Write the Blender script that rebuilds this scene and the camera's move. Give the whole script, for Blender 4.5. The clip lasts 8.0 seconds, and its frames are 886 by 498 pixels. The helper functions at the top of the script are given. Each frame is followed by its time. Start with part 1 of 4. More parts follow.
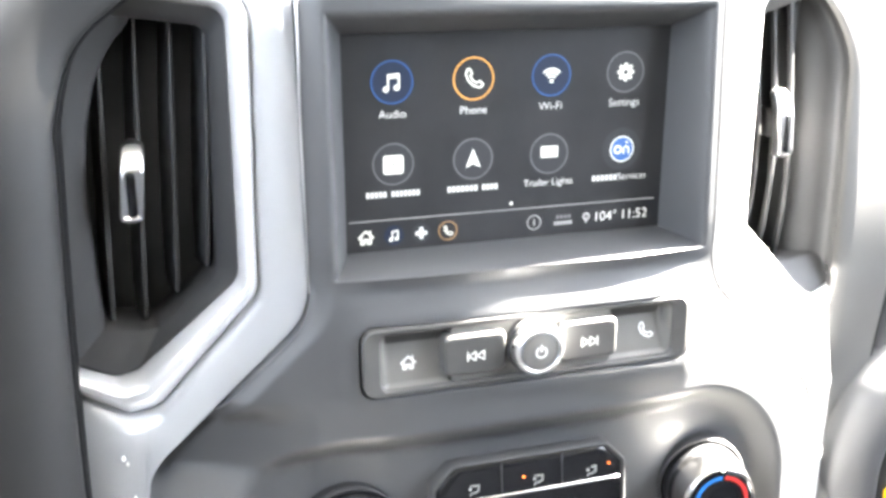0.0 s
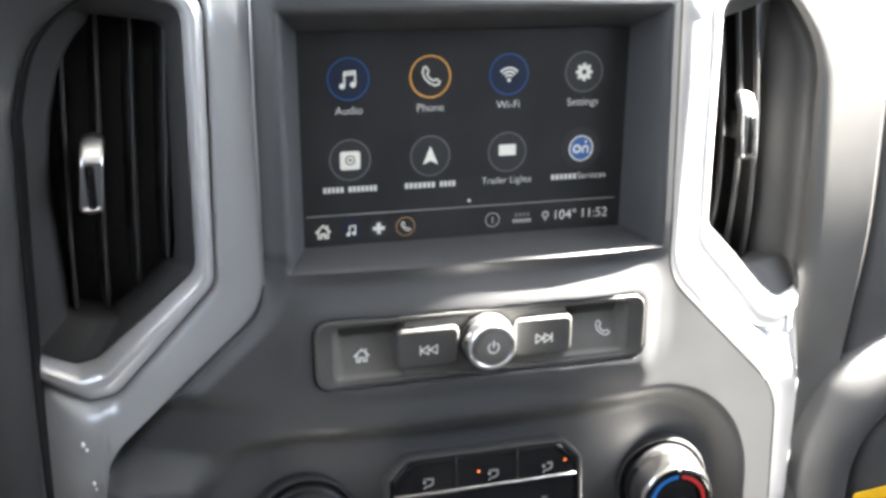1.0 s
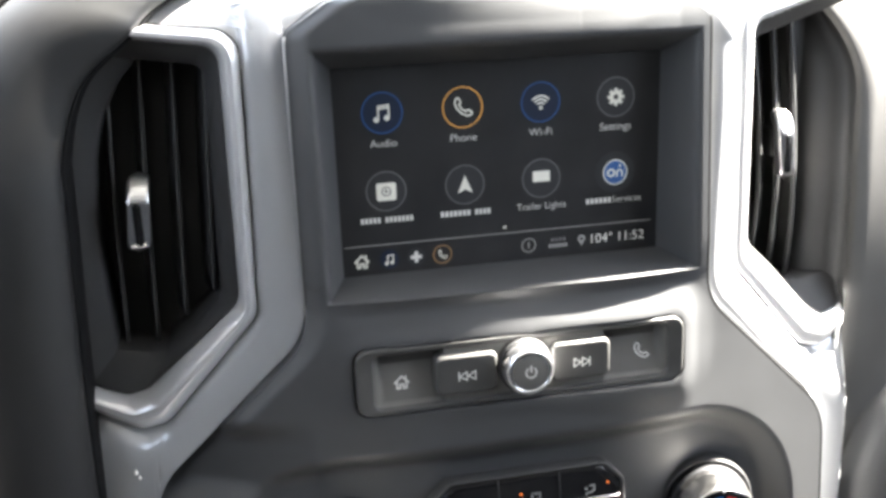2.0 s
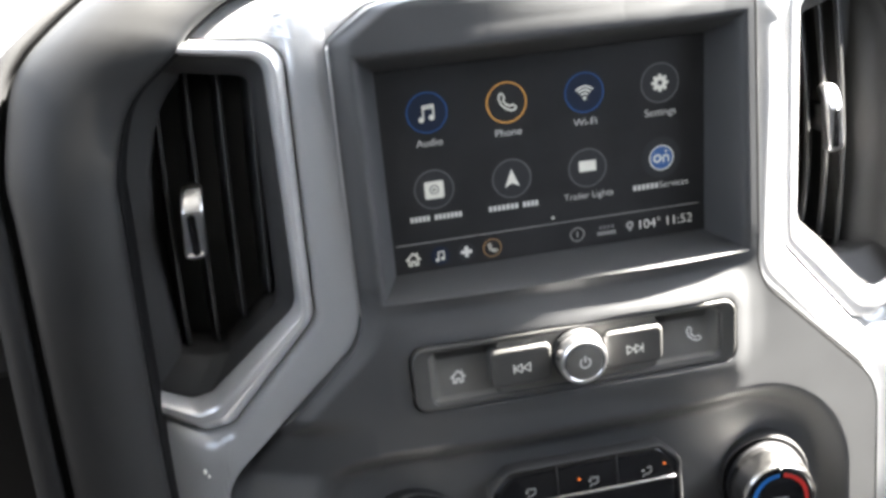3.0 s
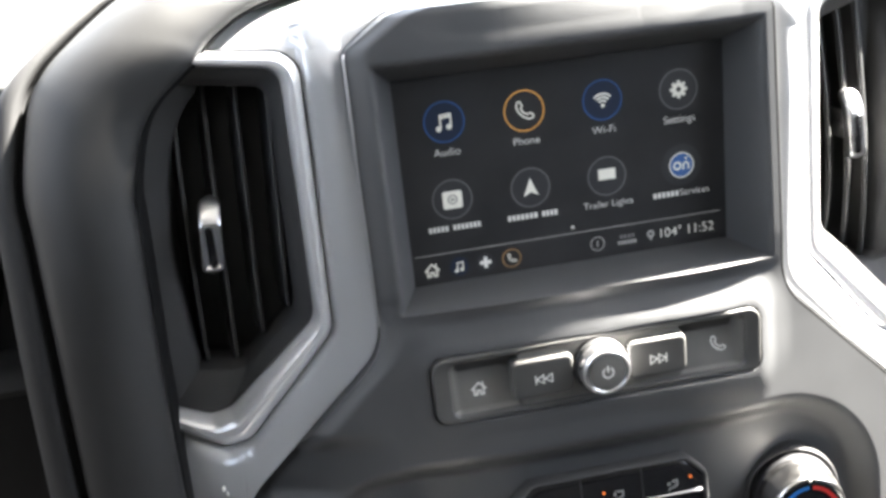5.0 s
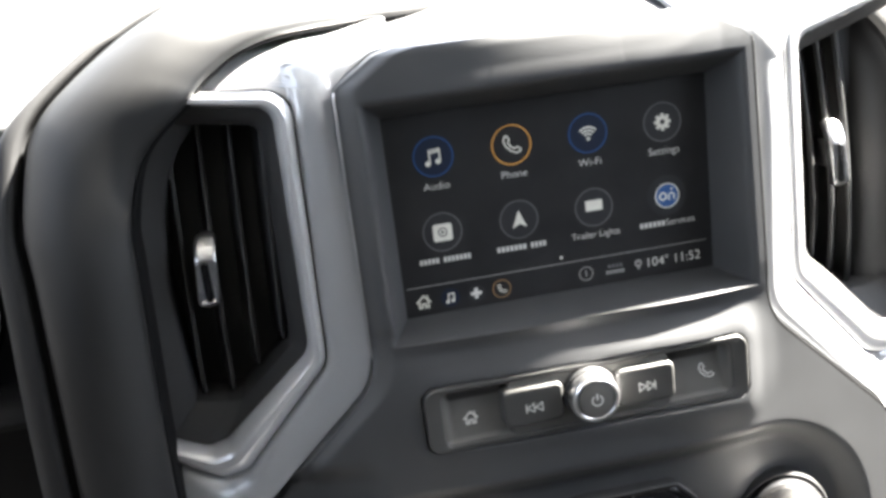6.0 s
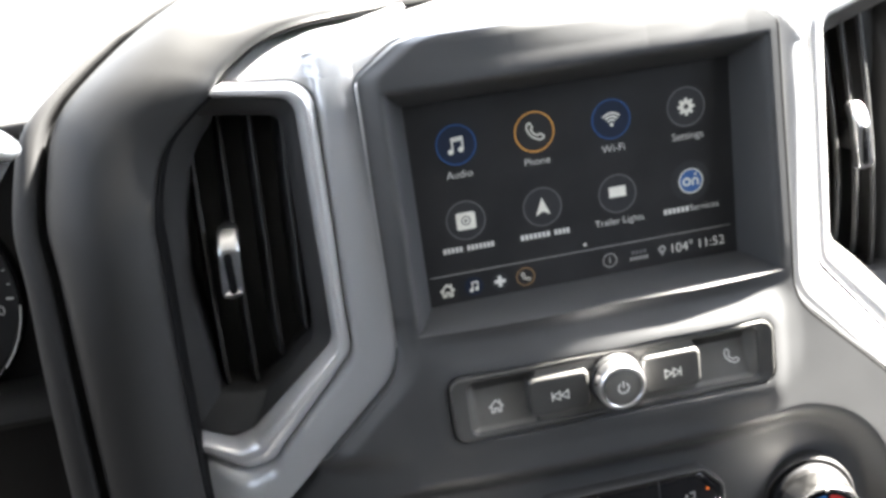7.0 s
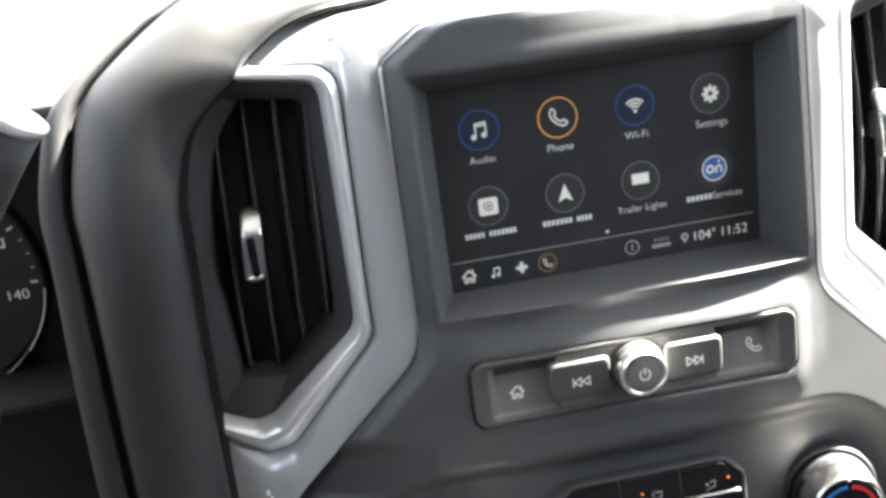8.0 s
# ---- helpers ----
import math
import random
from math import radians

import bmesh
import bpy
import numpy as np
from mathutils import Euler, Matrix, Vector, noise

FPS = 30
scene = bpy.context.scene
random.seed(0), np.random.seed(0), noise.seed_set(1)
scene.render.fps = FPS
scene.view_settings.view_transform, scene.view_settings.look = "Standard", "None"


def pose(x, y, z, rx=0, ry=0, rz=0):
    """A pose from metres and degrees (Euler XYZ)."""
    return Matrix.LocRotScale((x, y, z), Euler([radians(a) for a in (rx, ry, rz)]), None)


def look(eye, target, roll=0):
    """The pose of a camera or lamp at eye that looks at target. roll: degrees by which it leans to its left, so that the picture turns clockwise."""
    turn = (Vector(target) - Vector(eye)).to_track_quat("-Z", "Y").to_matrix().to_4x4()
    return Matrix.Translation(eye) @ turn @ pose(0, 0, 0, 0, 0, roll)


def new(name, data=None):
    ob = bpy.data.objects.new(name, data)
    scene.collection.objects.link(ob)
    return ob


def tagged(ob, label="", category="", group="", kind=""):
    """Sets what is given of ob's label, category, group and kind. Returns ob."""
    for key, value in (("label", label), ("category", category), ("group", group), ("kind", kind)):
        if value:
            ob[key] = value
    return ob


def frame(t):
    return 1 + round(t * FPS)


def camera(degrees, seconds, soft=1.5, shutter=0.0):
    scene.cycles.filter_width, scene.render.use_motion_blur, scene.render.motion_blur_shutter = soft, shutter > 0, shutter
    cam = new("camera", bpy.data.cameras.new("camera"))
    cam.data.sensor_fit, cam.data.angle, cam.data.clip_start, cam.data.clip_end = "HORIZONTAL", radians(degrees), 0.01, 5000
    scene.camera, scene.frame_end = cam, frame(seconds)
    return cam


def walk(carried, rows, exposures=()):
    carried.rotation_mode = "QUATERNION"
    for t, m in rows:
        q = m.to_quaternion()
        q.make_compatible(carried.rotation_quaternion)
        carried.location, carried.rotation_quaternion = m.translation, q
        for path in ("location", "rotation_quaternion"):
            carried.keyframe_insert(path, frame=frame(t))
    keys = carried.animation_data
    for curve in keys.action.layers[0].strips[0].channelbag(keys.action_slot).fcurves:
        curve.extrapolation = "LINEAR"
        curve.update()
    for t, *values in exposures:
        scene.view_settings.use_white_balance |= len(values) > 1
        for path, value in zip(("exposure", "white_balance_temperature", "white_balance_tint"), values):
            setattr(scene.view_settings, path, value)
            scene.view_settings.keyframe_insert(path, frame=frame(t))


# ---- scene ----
# The dashboard is laid out in its own frame (x along the dash, y ahead, z up the screen);
# BASE leans it back and lifts it to its height over the cabin floor.
BASE = pose(0, 0, 1.05, -12, 0, 0)

# ---------------------------------------------------------------- camera
cam = camera(48.2, 8.0, soft=3.3)
PATH = [
    (0.0, (-0.16170, -0.41570, 0.10665), (0.00779, 0.13070, -0.07423), -0.06),
    (0.5, (-0.13853, -0.43561, 0.10450), (0.02608, 0.11767, -0.05918), -0.76),
    (1.0, (-0.13233, -0.43168, 0.10425), (0.02123, 0.12043, -0.07352), 0.27),
    (1.2, (-0.13041, -0.43430, 0.10527), (0.02422, 0.12135, -0.06010), -0.25),
    (2.3, (-0.12055, -0.44332, 0.11309), (-0.01545, 0.12268, -0.05722), -2.95),
    (2.5, (-0.12111, -0.44598, 0.11359), (-0.01808, 0.12187, -0.05051), -3.61),
    (3.0, (-0.12478, -0.43750, 0.13563), (-0.03469, 0.12171, -0.06229), -5.52),
    (3.5, (-0.12394, -0.44158, 0.12474), (-0.03433, 0.12460, -0.05252), -6.32),
    (4.0, (-0.13505, -0.43841, 0.10601), (-0.05527, 0.13208, -0.06186), -5.23),
    (4.5, (-0.12723, -0.43715, 0.12151), (-0.04267, 0.13019, -0.05447), -6.62),
    (4.7, (-0.12708, -0.43681, 0.11983), (-0.04481, 0.12919, -0.05561), -6.42),
    (5.8, (-0.12672, -0.43427, 0.14515), (-0.03798, 0.12921, -0.04087), -6.64),
    (6.0, (-0.12072, -0.44620, 0.12842), (-0.03848, 0.12568, -0.03340), -7.20),
    (6.5, (-0.14039, -0.44132, 0.12942), (-0.07308, 0.12880, -0.04503), -6.83),
    (7.0, (-0.12841, -0.44183, 0.13191), (-0.05091, 0.12779, -0.03992), -7.98),
    (7.5, (-0.13167, -0.44399, 0.13153), (-0.06458, 0.12687, -0.04057), -8.10),
    (8.0, (-0.13192, -0.44287, 0.12830), (-0.06455, 0.12749, -0.04535), -7.83),
]
EXPOSURE = 5.74
walk(cam, [(t, BASE @ look(eye, target, roll)) for t, eye, target, roll in PATH],
     [(t, EXPOSURE + more, 6600, 8) for t, more in ((0.0, 1.8), (0.2, 1.1), (0.5, 0.62), (1.0, 0.27), (2.5, -0.1), (3.5, 0.0), (4.5, 0.15), (6.0, -0.38), (6.5, 0.05), (7.0, -0.12), (7.5, -0.18), (8.0, 0.08))])

# ---------------------------------------------------------------- light
SUN_WAY = (BASE.to_3x3() @ Vector((0.62, 0.075, 0.78))).normalized()
world = bpy.data.worlds.new("world")
scene.world = world
world.use_nodes = True
sky = world.node_tree.nodes.new("ShaderNodeTexSky")
sky.sky_type, sky.sun_disc = "NISHITA", False
sky.sun_elevation = math.asin(SUN_WAY.z)
sky.sun_rotation = math.atan2(SUN_WAY.x, SUN_WAY.y)
background = world.node_tree.nodes["Background"]
background.inputs["Strength"].default_value = 0.042
pale = world.node_tree.nodes.new("ShaderNodeHueSaturation")
pale.inputs["Saturation"].default_value = 0.46
world.node_tree.links.new(sky.outputs["Color"], pale.inputs["Color"])
world.node_tree.links.new(pale.outputs["Color"], background.inputs["Color"])
sun_lamp = bpy.data.lights.new("sun", "SUN")
sun_lamp.energy, sun_lamp.angle, sun_lamp.color = 4.3, radians(2.4), (1.0, 0.95, 0.88)
sun = new("sun", sun_lamp)
sun.matrix_world = look(SUN_WAY * 3, (0, 0, 0))


# ---------------------------------------------------------------- materials
def material(name, colour, rough=0.5, metal=0.0, grain=0.0, grain_size=0.0006, wear=0.0, wear_size=0.02,
             emit=0.0, spec=0.5, coat=0.0, rough_vary=0.0):
    """A procedural surface: base colour with fine speckle and broad blotches, grain relief, uneven gloss."""
    m = bpy.data.materials.new(name)
    m.use_nodes = True
    nodes, links = m.node_tree.nodes, m.node_tree.links
    b = nodes["Principled BSDF"]
    b.inputs["Base Color"].default_value = (*colour, 1)
    b.inputs["Roughness"].default_value = rough
    b.inputs["Metallic"].default_value = metal
    b.inputs["Specular IOR Level"].default_value = spec
    b.inputs["Coat Weight"].default_value = coat
    if emit:
        b.inputs["Emission Color"].default_value = (*colour, 1)
        b.inputs["Emission Strength"].default_value = emit
    place = nodes.new("ShaderNodeTexCoord").outputs["Object"]
    if wear:
        broad = nodes.new("ShaderNodeTexNoise")
        broad.inputs["Scale"].default_value, broad.inputs["Detail"].default_value = 1 / wear_size, 6
        links.new(place, broad.inputs["Vector"])
        ramp = nodes.new("ShaderNodeMapRange")
        ramp.inputs["From Min"].default_value, ramp.inputs["From Max"].default_value = 0.3, 0.7
        ramp.inputs["To Min"].default_value, ramp.inputs["To Max"].default_value = 1 - wear, 1 + wear
        links.new(broad.outputs["Fac"], ramp.inputs["Value"])
        tint = nodes.new("ShaderNodeVectorMath")
        tint.operation = "SCALE"
        tint.inputs[0].default_value = colour
        links.new(ramp.outputs["Result"], tint.inputs["Scale"])
        links.new(tint.outputs["Vector"], b.inputs["Base Color"])
        if rough_vary:
            gloss = nodes.new("ShaderNodeMapRange")
            gloss.inputs["From Min"].default_value, gloss.inputs["From Max"].default_value = 0.3, 0.7
            gloss.inputs["To Min"].default_value, gloss.inputs["To Max"].default_value = rough - rough_vary, rough + rough_vary
            links.new(broad.outputs["Fac"], gloss.inputs["Value"])
            links.new(gloss.outputs["Result"], b.inputs["Roughness"])
    if grain:
        fine = nodes.new("ShaderNodeTexVoronoi")
        fine.inputs["Scale"].default_value = 1 / grain_size
        links.new(place, fine.inputs["Vector"])
        bump = nodes.new("ShaderNodeBump")
        bump.inputs["Strength"].default_value, bump.inputs["Distance"].default_value = grain, grain_size * 0.4
        links.new(fine.outputs["Distance"], bump.inputs["Height"])
        links.new(bump.outputs["Normal"], b.inputs["Normal"])
    return m


STACK = material("charcoal_soft_plastic", (0.060, 0.061, 0.064), 0.52, grain=0.07, grain_size=0.0007, wear=0.06, wear_size=0.03, rough_vary=0.05)
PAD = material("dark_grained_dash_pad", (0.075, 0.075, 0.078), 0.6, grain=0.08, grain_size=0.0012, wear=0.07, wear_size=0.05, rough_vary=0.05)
FASCIA = material("grey_grained_plastic", (0.088, 0.086, 0.084), 0.6, grain=0.06, grain_size=0.0009, wear=0.1, wear_size=0.03, rough_vary=0.06)
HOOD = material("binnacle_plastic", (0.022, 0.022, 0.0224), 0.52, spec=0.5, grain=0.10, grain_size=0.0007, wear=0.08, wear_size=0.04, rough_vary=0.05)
SILVER = material("satin_silver_paint", (0.515, 0.522, 0.535), 0.24, metal=0.34, grain=0.04, grain_size=0.0003, wear=0.025, wear_size=0.05, rough_vary=0.008)
RINGM = material("bright_satin_silver", (0.84, 0.84, 0.85), 0.26, metal=0.5, wear=0.02, wear_size=0.05, rough_vary=0.01)
RIMM = material("polished_knob_rim", (0.80, 0.80, 0.82), 0.30, metal=1.0, wear=0.03, wear_size=0.004, rough_vary=0.03)
CAP = material("pale_satin_silver", (0.82, 0.82, 0.82), 0.38, metal=0.5, wear=0.03, wear_size=0.004, rough_vary=0.03)
BLACK = material("black_vent_plastic", (0.046, 0.046, 0.0465), 0.55, grain=0.1, grain_size=0.0005, wear=0.1, wear_size=0.02, rough_vary=0.05)
LOUVRE = material("dark_louvre_plastic", (0.066, 0.066, 0.067), 0.35, grain=0.1, grain_size=0.0005, wear=0.08, wear_size=0.01, rough_vary=0.05)
INNER = material("dark_grey_vent_frame", (0.037, 0.037, 0.038), 0.6, grain=0.3, grain_size=0.0006, wear=0.06, wear_size=0.02)
GLASS = material("display_glass", (0.026, 0.026, 0.027), 0.50, wear=0.18, wear_size=0.025, rough_vary=0.04, spec=0.35)
BUTTON = material("grey_button_plastic", (0.068, 0.067, 0.065), 0.42, grain=0.1, grain_size=0.0004, wear=0.06, wear_size=0.008, rough_vary=0.05)
PADDLE = material("beige_stalk_plastic", (0.060, 0.054, 0.046), 0.6, grain=0.1, grain_size=0.0006, wear=0.06, wear_size=0.01)
DISH = material("greige_button_plastic", (0.145, 0.140, 0.129), 0.5, grain=0.15, grain_size=0.0004, wear=0.06, wear_size=0.01, rough_vary=0.05)
GLOSS = material("gloss_black_panel", (0.010, 0.010, 0.011), 0.2, wear=0.1, wear_size=0.01, rough_vary=0.04, coat=0.3)
# Near-black fill for gaps and joints; its colour stands for their shade
GAPDARK = material("near_black_gap_fill", (0.0110, 0.0110, 0.0114), 0.85, spec=0.1, wear=0.1, wear_size=0.01)
RUBBER = material("black_rubber", (0.015, 0.015, 0.016), 0.7, grain=0.2, wear=0.1, wear_size=0.01)
PRINT = material("white_print_and_glint", (0.88, 0.87, 0.83), 0.5, wear=0.05, wear_size=0.002)
DARKMETAL = material("dark_metal", (0.020, 0.020, 0.022), 0.50, metal=0.6, wear=0.05, wear_size=0.006, rough_vary=0.03)
DIMPRINT = material("grey_button_print", (0.30, 0.30, 0.29), 0.5, wear=0.05, wear_size=0.002)
METAL = material("brushed_metal", (0.62, 0.61, 0.60), 0.22, metal=1.0, grain=0.05, grain_size=0.0003, wear=0.06, wear_size=0.004, rough_vary=0.05)
YELLOW = material("yellow_label", (0.80, 0.45, 0.01), 0.5, wear=0.05, wear_size=0.01)
LABELINK = material("label_ink", (0.55, 0.22, 0.01), 0.5, wear=0.05, wear_size=0.004)
DARKCLOTH = material("dark_interior_trim", (0.035, 0.035, 0.037), 0.8, grain=0.4, grain_size=0.002, wear=0.15, wear_size=0.08)
LINER = material("grey_headliner", (0.28, 0.275, 0.265), 0.9, grain=0.3, grain_size=0.002, wear=0.06, wear_size=0.1)
LEATHER = material("black_wheel_leather", (0.02, 0.02, 0.021), 0.5, grain=0.6, grain_size=0.0015, wear=0.1, wear_size=0.03)
SEATM = material("dark_seat_fabric", (0.04, 0.04, 0.042), 0.9, grain=0.5, grain_size=0.002, wear=0.15, wear_size=0.05)
ASPHALT = material("asphalt", (0.05, 0.05, 0.052), 0.9, grain=0.6, grain_size=0.02, wear=0.2, wear_size=1.5)
GLOW = 2.0 ** -EXPOSURE


def light_ink(name, colour, level):
    return material(name, colour, 0.5, emit=level * GLOW, wear=0.05, wear_size=0.003)


UI_WHITE = light_ink("screen_white", (0.62, 0.62, 0.57), 0.30)
UI_TEXT = light_ink("screen_text_grey", (0.62, 0.62, 0.60), 0.16)
UI_CLOCK = light_ink("screen_clock_grey", (0.72, 0.72, 0.69), 0.26)
UI_DIM = light_ink("screen_dim_grey", (0.28, 0.28, 0.28), 0.35)
UI_GREY = light_ink("screen_icon_grey", (0.12, 0.12, 0.125), 0.25)
UI_DISC = light_ink("screen_disc_dark", (0.024, 0.025, 0.028), 0.25)
UI_BLUE = light_ink("screen_blue", (0.02, 0.075, 0.22), 0.28)
UI_BLUEDISC = light_ink("screen_blue_disc", (0.007, 0.013, 0.031), 0.28)
UI_ORANGE = light_ink("screen_orange", (0.80, 0.40, 0.10), 0.34)
UI_BROWN = light_ink("screen_dim_orange", (0.26, 0.16, 0.08), 0.35)
UI_LOGO = light_ink("screen_logo_blue", (0.03, 0.09, 0.25), 0.42)
LED = light_ink("amber_led", (1.0, 0.22, 0.03), 1.0)
GAUGE = light_ink("gauge_white", (0.6, 0.6, 0.6), 0.09)
HOT = material("red_dial_mark", (0.62, 0.040, 0.035), 0.4, wear=0.05, wear_size=0.003)
COLD = material("blue_dial_mark", (0.025, 0.17, 0.50), 0.4, wear=0.05, wear_size=0.003)


# ---------------------------------------------------------------- mesh helpers
def thing(name, label, category, group="", kind="", at=None):
    ob = new(name)
    ob.matrix_world = BASE @ (at or Matrix())
    ob.empty_display_size = 0.02
    return tagged(ob, label, category, group, kind)


def part(name, bm, mat, parent, label="", smooth=True, at=None):
    """Links a bmesh as one mesh object under a thing or a part."""
    me = bpy.data.meshes.new(name)
    bmesh.ops.recalc_face_normals(bm, faces=bm.faces)
    bm.to_mesh(me)
    bm.free()
    for p in me.polygons:
        p.use_smooth = smooth
    me.materials.append(mat)
    ob = new(name, me)
    ob.parent = parent
    if at is not None:
        ob.matrix_local = at
    return tagged(ob, label)


def sharpen(ob, angle=35):
    """Keeps edges sharper than the angle crisp under smooth shading."""
    me = ob.data
    bm = bmesh.new()
    bm.from_mesh(me)
    for e in bm.edges:
        if len(e.link_faces) == 2 and e.calc_face_angle(0) > radians(angle):
            e.smooth = False
    bm.to_mesh(me)
    bm.free()
    return ob


def thick(ob, depth, offset=-1.0):
    mod = ob.modifiers.new("thickness", "SOLIDIFY")
    mod.thickness, mod.offset = depth, offset
    return ob


def sheet(rows, closed=False):
    """A skin over rows of points."""
    bm = bmesh.new()
    grid = [[bm.verts.new(p) for p in row] for row in rows]
    n = len(grid[0])
    for a, b in zip(grid, grid[1:]):
        for i in range(n if closed else n - 1):
            j = (i + 1) % n
            bm.faces.new((a[i], a[j], b[j], b[i]))
    return bm


def loft(loops, first=True, last=True):
    """Closed loops joined one to the next, capped at either end."""
    bm = sheet(loops, closed=True)
    bm.verts.ensure_lookup_table()
    n = len(loops[0])
    if first:
        bm.faces.new([bm.verts[i] for i in range(n)])
    if last:
        bm.faces.new([bm.verts[len(bm.verts) - n + i] for i in range(n)])
    return bm


def rrect(hw, hh, r, y, cx=0.0, cz=0.0, k=7):
    """A rounded rectangle in the plane of x and z."""
    r = min(r, hw - 1e-5, hh - 1e-5)
    pts = []
    for sx, sz, a in ((1, 1, 0), (-1, 1, 90), (-1, -1, 180), (1, -1, 270)):
        for i in range(k):
            q = radians(a + 90 * i / (k - 1))
            pts.append(Vector((cx + sx * (hw - r) + r * math.cos(q), y, cz + sz * (hh - r) + r * math.sin(q))))
    return pts


def circle(r, y, cx=0.0, cz=0.0, k=48):
    return [Vector((cx + r * math.cos(math.tau * i / k), y, cz + r * math.sin(math.tau * i / k))) for i in range(k)]


def lathe(profile, cx=0.0, cz=0.0, k=48):
    """A turned body about the y axis from (radius, y) pairs."""
    return loft([circle(r, y, cx, cz, k) for r, y in profile])


def tube(points, radius, k=12, taper=1.0, flat=1.0):
    """A round bar along points."""
    pts = [Vector(p) for p in points]
    loops = []
    side = None
    for i, p in enumerate(pts):
        d = (pts[min(i + 1, len(pts) - 1)] - pts[max(i - 1, 0)]).normalized()
        ref = side if side is not None else (Vector((0, 0, 1)) if abs(d.z) < 0.9 else Vector((1, 0, 0)))
        u = (ref - d * ref.dot(d)).normalized()
        side = u
        v = d.cross(u)
        r = radius * (1 + (taper - 1) * i / (len(pts) - 1))
        loops.append([p + r * (math.cos(math.tau * j / k) * u + flat * math.sin(math.tau * j / k) * v) for j in range(k)])
    return loft(loops)


def box(x0, x1, y0, y1, z0, z1, bevel=0.0):
    bm = bmesh.new()
    bmesh.ops.create_cube(bm, size=1)
    for v in bm.verts:
        v.co = Vector(((x0 + x1) / 2 + v.co.x * (x1 - x0), (y0 + y1) / 2 + v.co.y * (y1 - y0), (z0 + z1) / 2 + v.co.z * (z1 - z0)))
    if bevel:
        bmesh.ops.bevel(bm, geom=bm.edges[:], offset=bevel, segments=3, affect="EDGES")
    return bm


def fillet(corners, straight=10, bend=9):
    """A line through (x, z, radius) corners with rounded bends; the same count of points for the same count of corners."""
    pts = []
    last = Vector(corners[0][:2])
    for i in range(1, len(corners) - 1):
        a, b, c = (Vector(corners[j][:2]) for j in (i - 1, i, i + 1))
        u, v = (a - b).normalized(), (c - b).normalized()
        half = math.acos(max(-1, min(1, u.dot(v)))) / 2
        cut = min(corners[i][2] / math.tan(half), 0.49 * (a - b).length, 0.49 * (c - b).length)
        r = cut * math.tan(half)
        mid = b + (u + v).normalized() * (r / math.sin(half))
        p, q = b + u * cut, b + v * cut
        pts += [last.lerp(p, j / straight) for j in range(straight)]
        a0, a1 = math.atan2(*(p - mid).yx), math.atan2(*(q - mid).yx)
        turn = (a1 - a0 + math.pi) % math.tau - math.pi
        pts += [mid + r * Vector((math.cos(a0 + turn * j / bend), math.sin(a0 + turn * j / bend))) for j in range(bend)]
        last = q
    end = Vector(corners[-1][:2])
    return pts + [last.lerp(end, j / straight) for j in range(straight + 1)]


def smooth(a, b, t):
    t = max(0.0, min(1.0, (t - a) / (b - a)))
    return t * t * (3 - 2 * t)


class Ink:
    """Flat printed shapes in the plane of x and z, facing -y."""

    def __init__(self, y=0.0):
        self.bm, self.y = bmesh.new(), y

    def poly(self, pts):
        self.bm.faces.new([self.bm.verts.new((x, self.y, z)) for x, z in pts])
        return self

    def rect(self, x0, x1, z0, z1):
        return self.poly(((x0, z0), (x1, z0), (x1, z1), (x0, z1)))

    def ring(self, cx, cz, r0, r1, a0=0, a1=360, k=40):
        n = max(4, int(k * abs(a1 - a0) / 360))
        inner, outer = [], []
        for i in range(n + 1):
            a = radians(a0 + (a1 - a0) * i / n)
            inner.append(self.bm.verts.new((cx + r0 * math.cos(a), self.y, cz + r0 * math.sin(a))))
            outer.append(self.bm.verts.new((cx + r1 * math.cos(a), self.y, cz + r1 * math.sin(a))))
        for i in range(n):
            self.bm.faces.new((inner[i], inner[i + 1], outer[i + 1], outer[i]))
        return self

    def disc(self, cx, cz, r, k=32):
        return self.poly([(cx + r * math.cos(math.tau * i / k), cz + r * math.sin(math.tau * i / k)) for i in range(k)])

    def stroke(self, pts, width, closed=False):
        pts = list(pts) + ([pts[0]] if closed else [])
        for (x0, z0), (x1, z1) in zip(pts, pts[1:]):
            dx, dz = x1 - x0, z1 - z0
            l = math.hypot(dx, dz) or 1
            nx, nz, ex, ez = -dz / l * width / 2, dx / l * width / 2, dx / l * width / 3, dz / l * width / 3
            self.poly(((x0 + nx - ex, z0 + nz - ez), (x0 - nx - ex, z0 - nz - ez), (x1 - nx + ex, z1 - nz + ez), (x1 + nx + ex, z1 + nz + ez)))
        return self

    def put(self, name, mat, parent, label="", at=None):
        me = bpy.data.meshes.new(name)
        bmesh.ops.recalc_face_normals(self.bm, faces=self.bm.faces)
        self.bm.to_mesh(me)
        self.bm.free()
        me.materials.append(mat)
        ob = new(name, me)
        ob.parent = parent
        if at is not None:
            ob.matrix_local = at
        return tagged(ob, label)


def lettering(name, words, size, mat, parent, x, y, z, align="CENTER", label="", squeeze=1.0):
    """Words in the built-in font, as a flat mesh facing -y."""
    cu = bpy.data.curves.new(name, "FONT")
    cu.body, cu.size, cu.align_x, cu.align_y, cu.offset = words, size, align, "CENTER", -size * 0.006
    tmp = new(name, cu)
    me = bpy.data.meshes.new_from_object(tmp.evaluated_get(bpy.context.evaluated_depsgraph_get()))
    bpy.data.objects.remove(tmp)
    me.transform(pose(x, y, z, 90) @ Matrix.Diagonal((squeeze, 1, 1, 1)))
    me.materials.clear()
    me.materials.append(mat)
    ob = new(name, me)
    ob.parent = parent
    return tagged(ob, label)


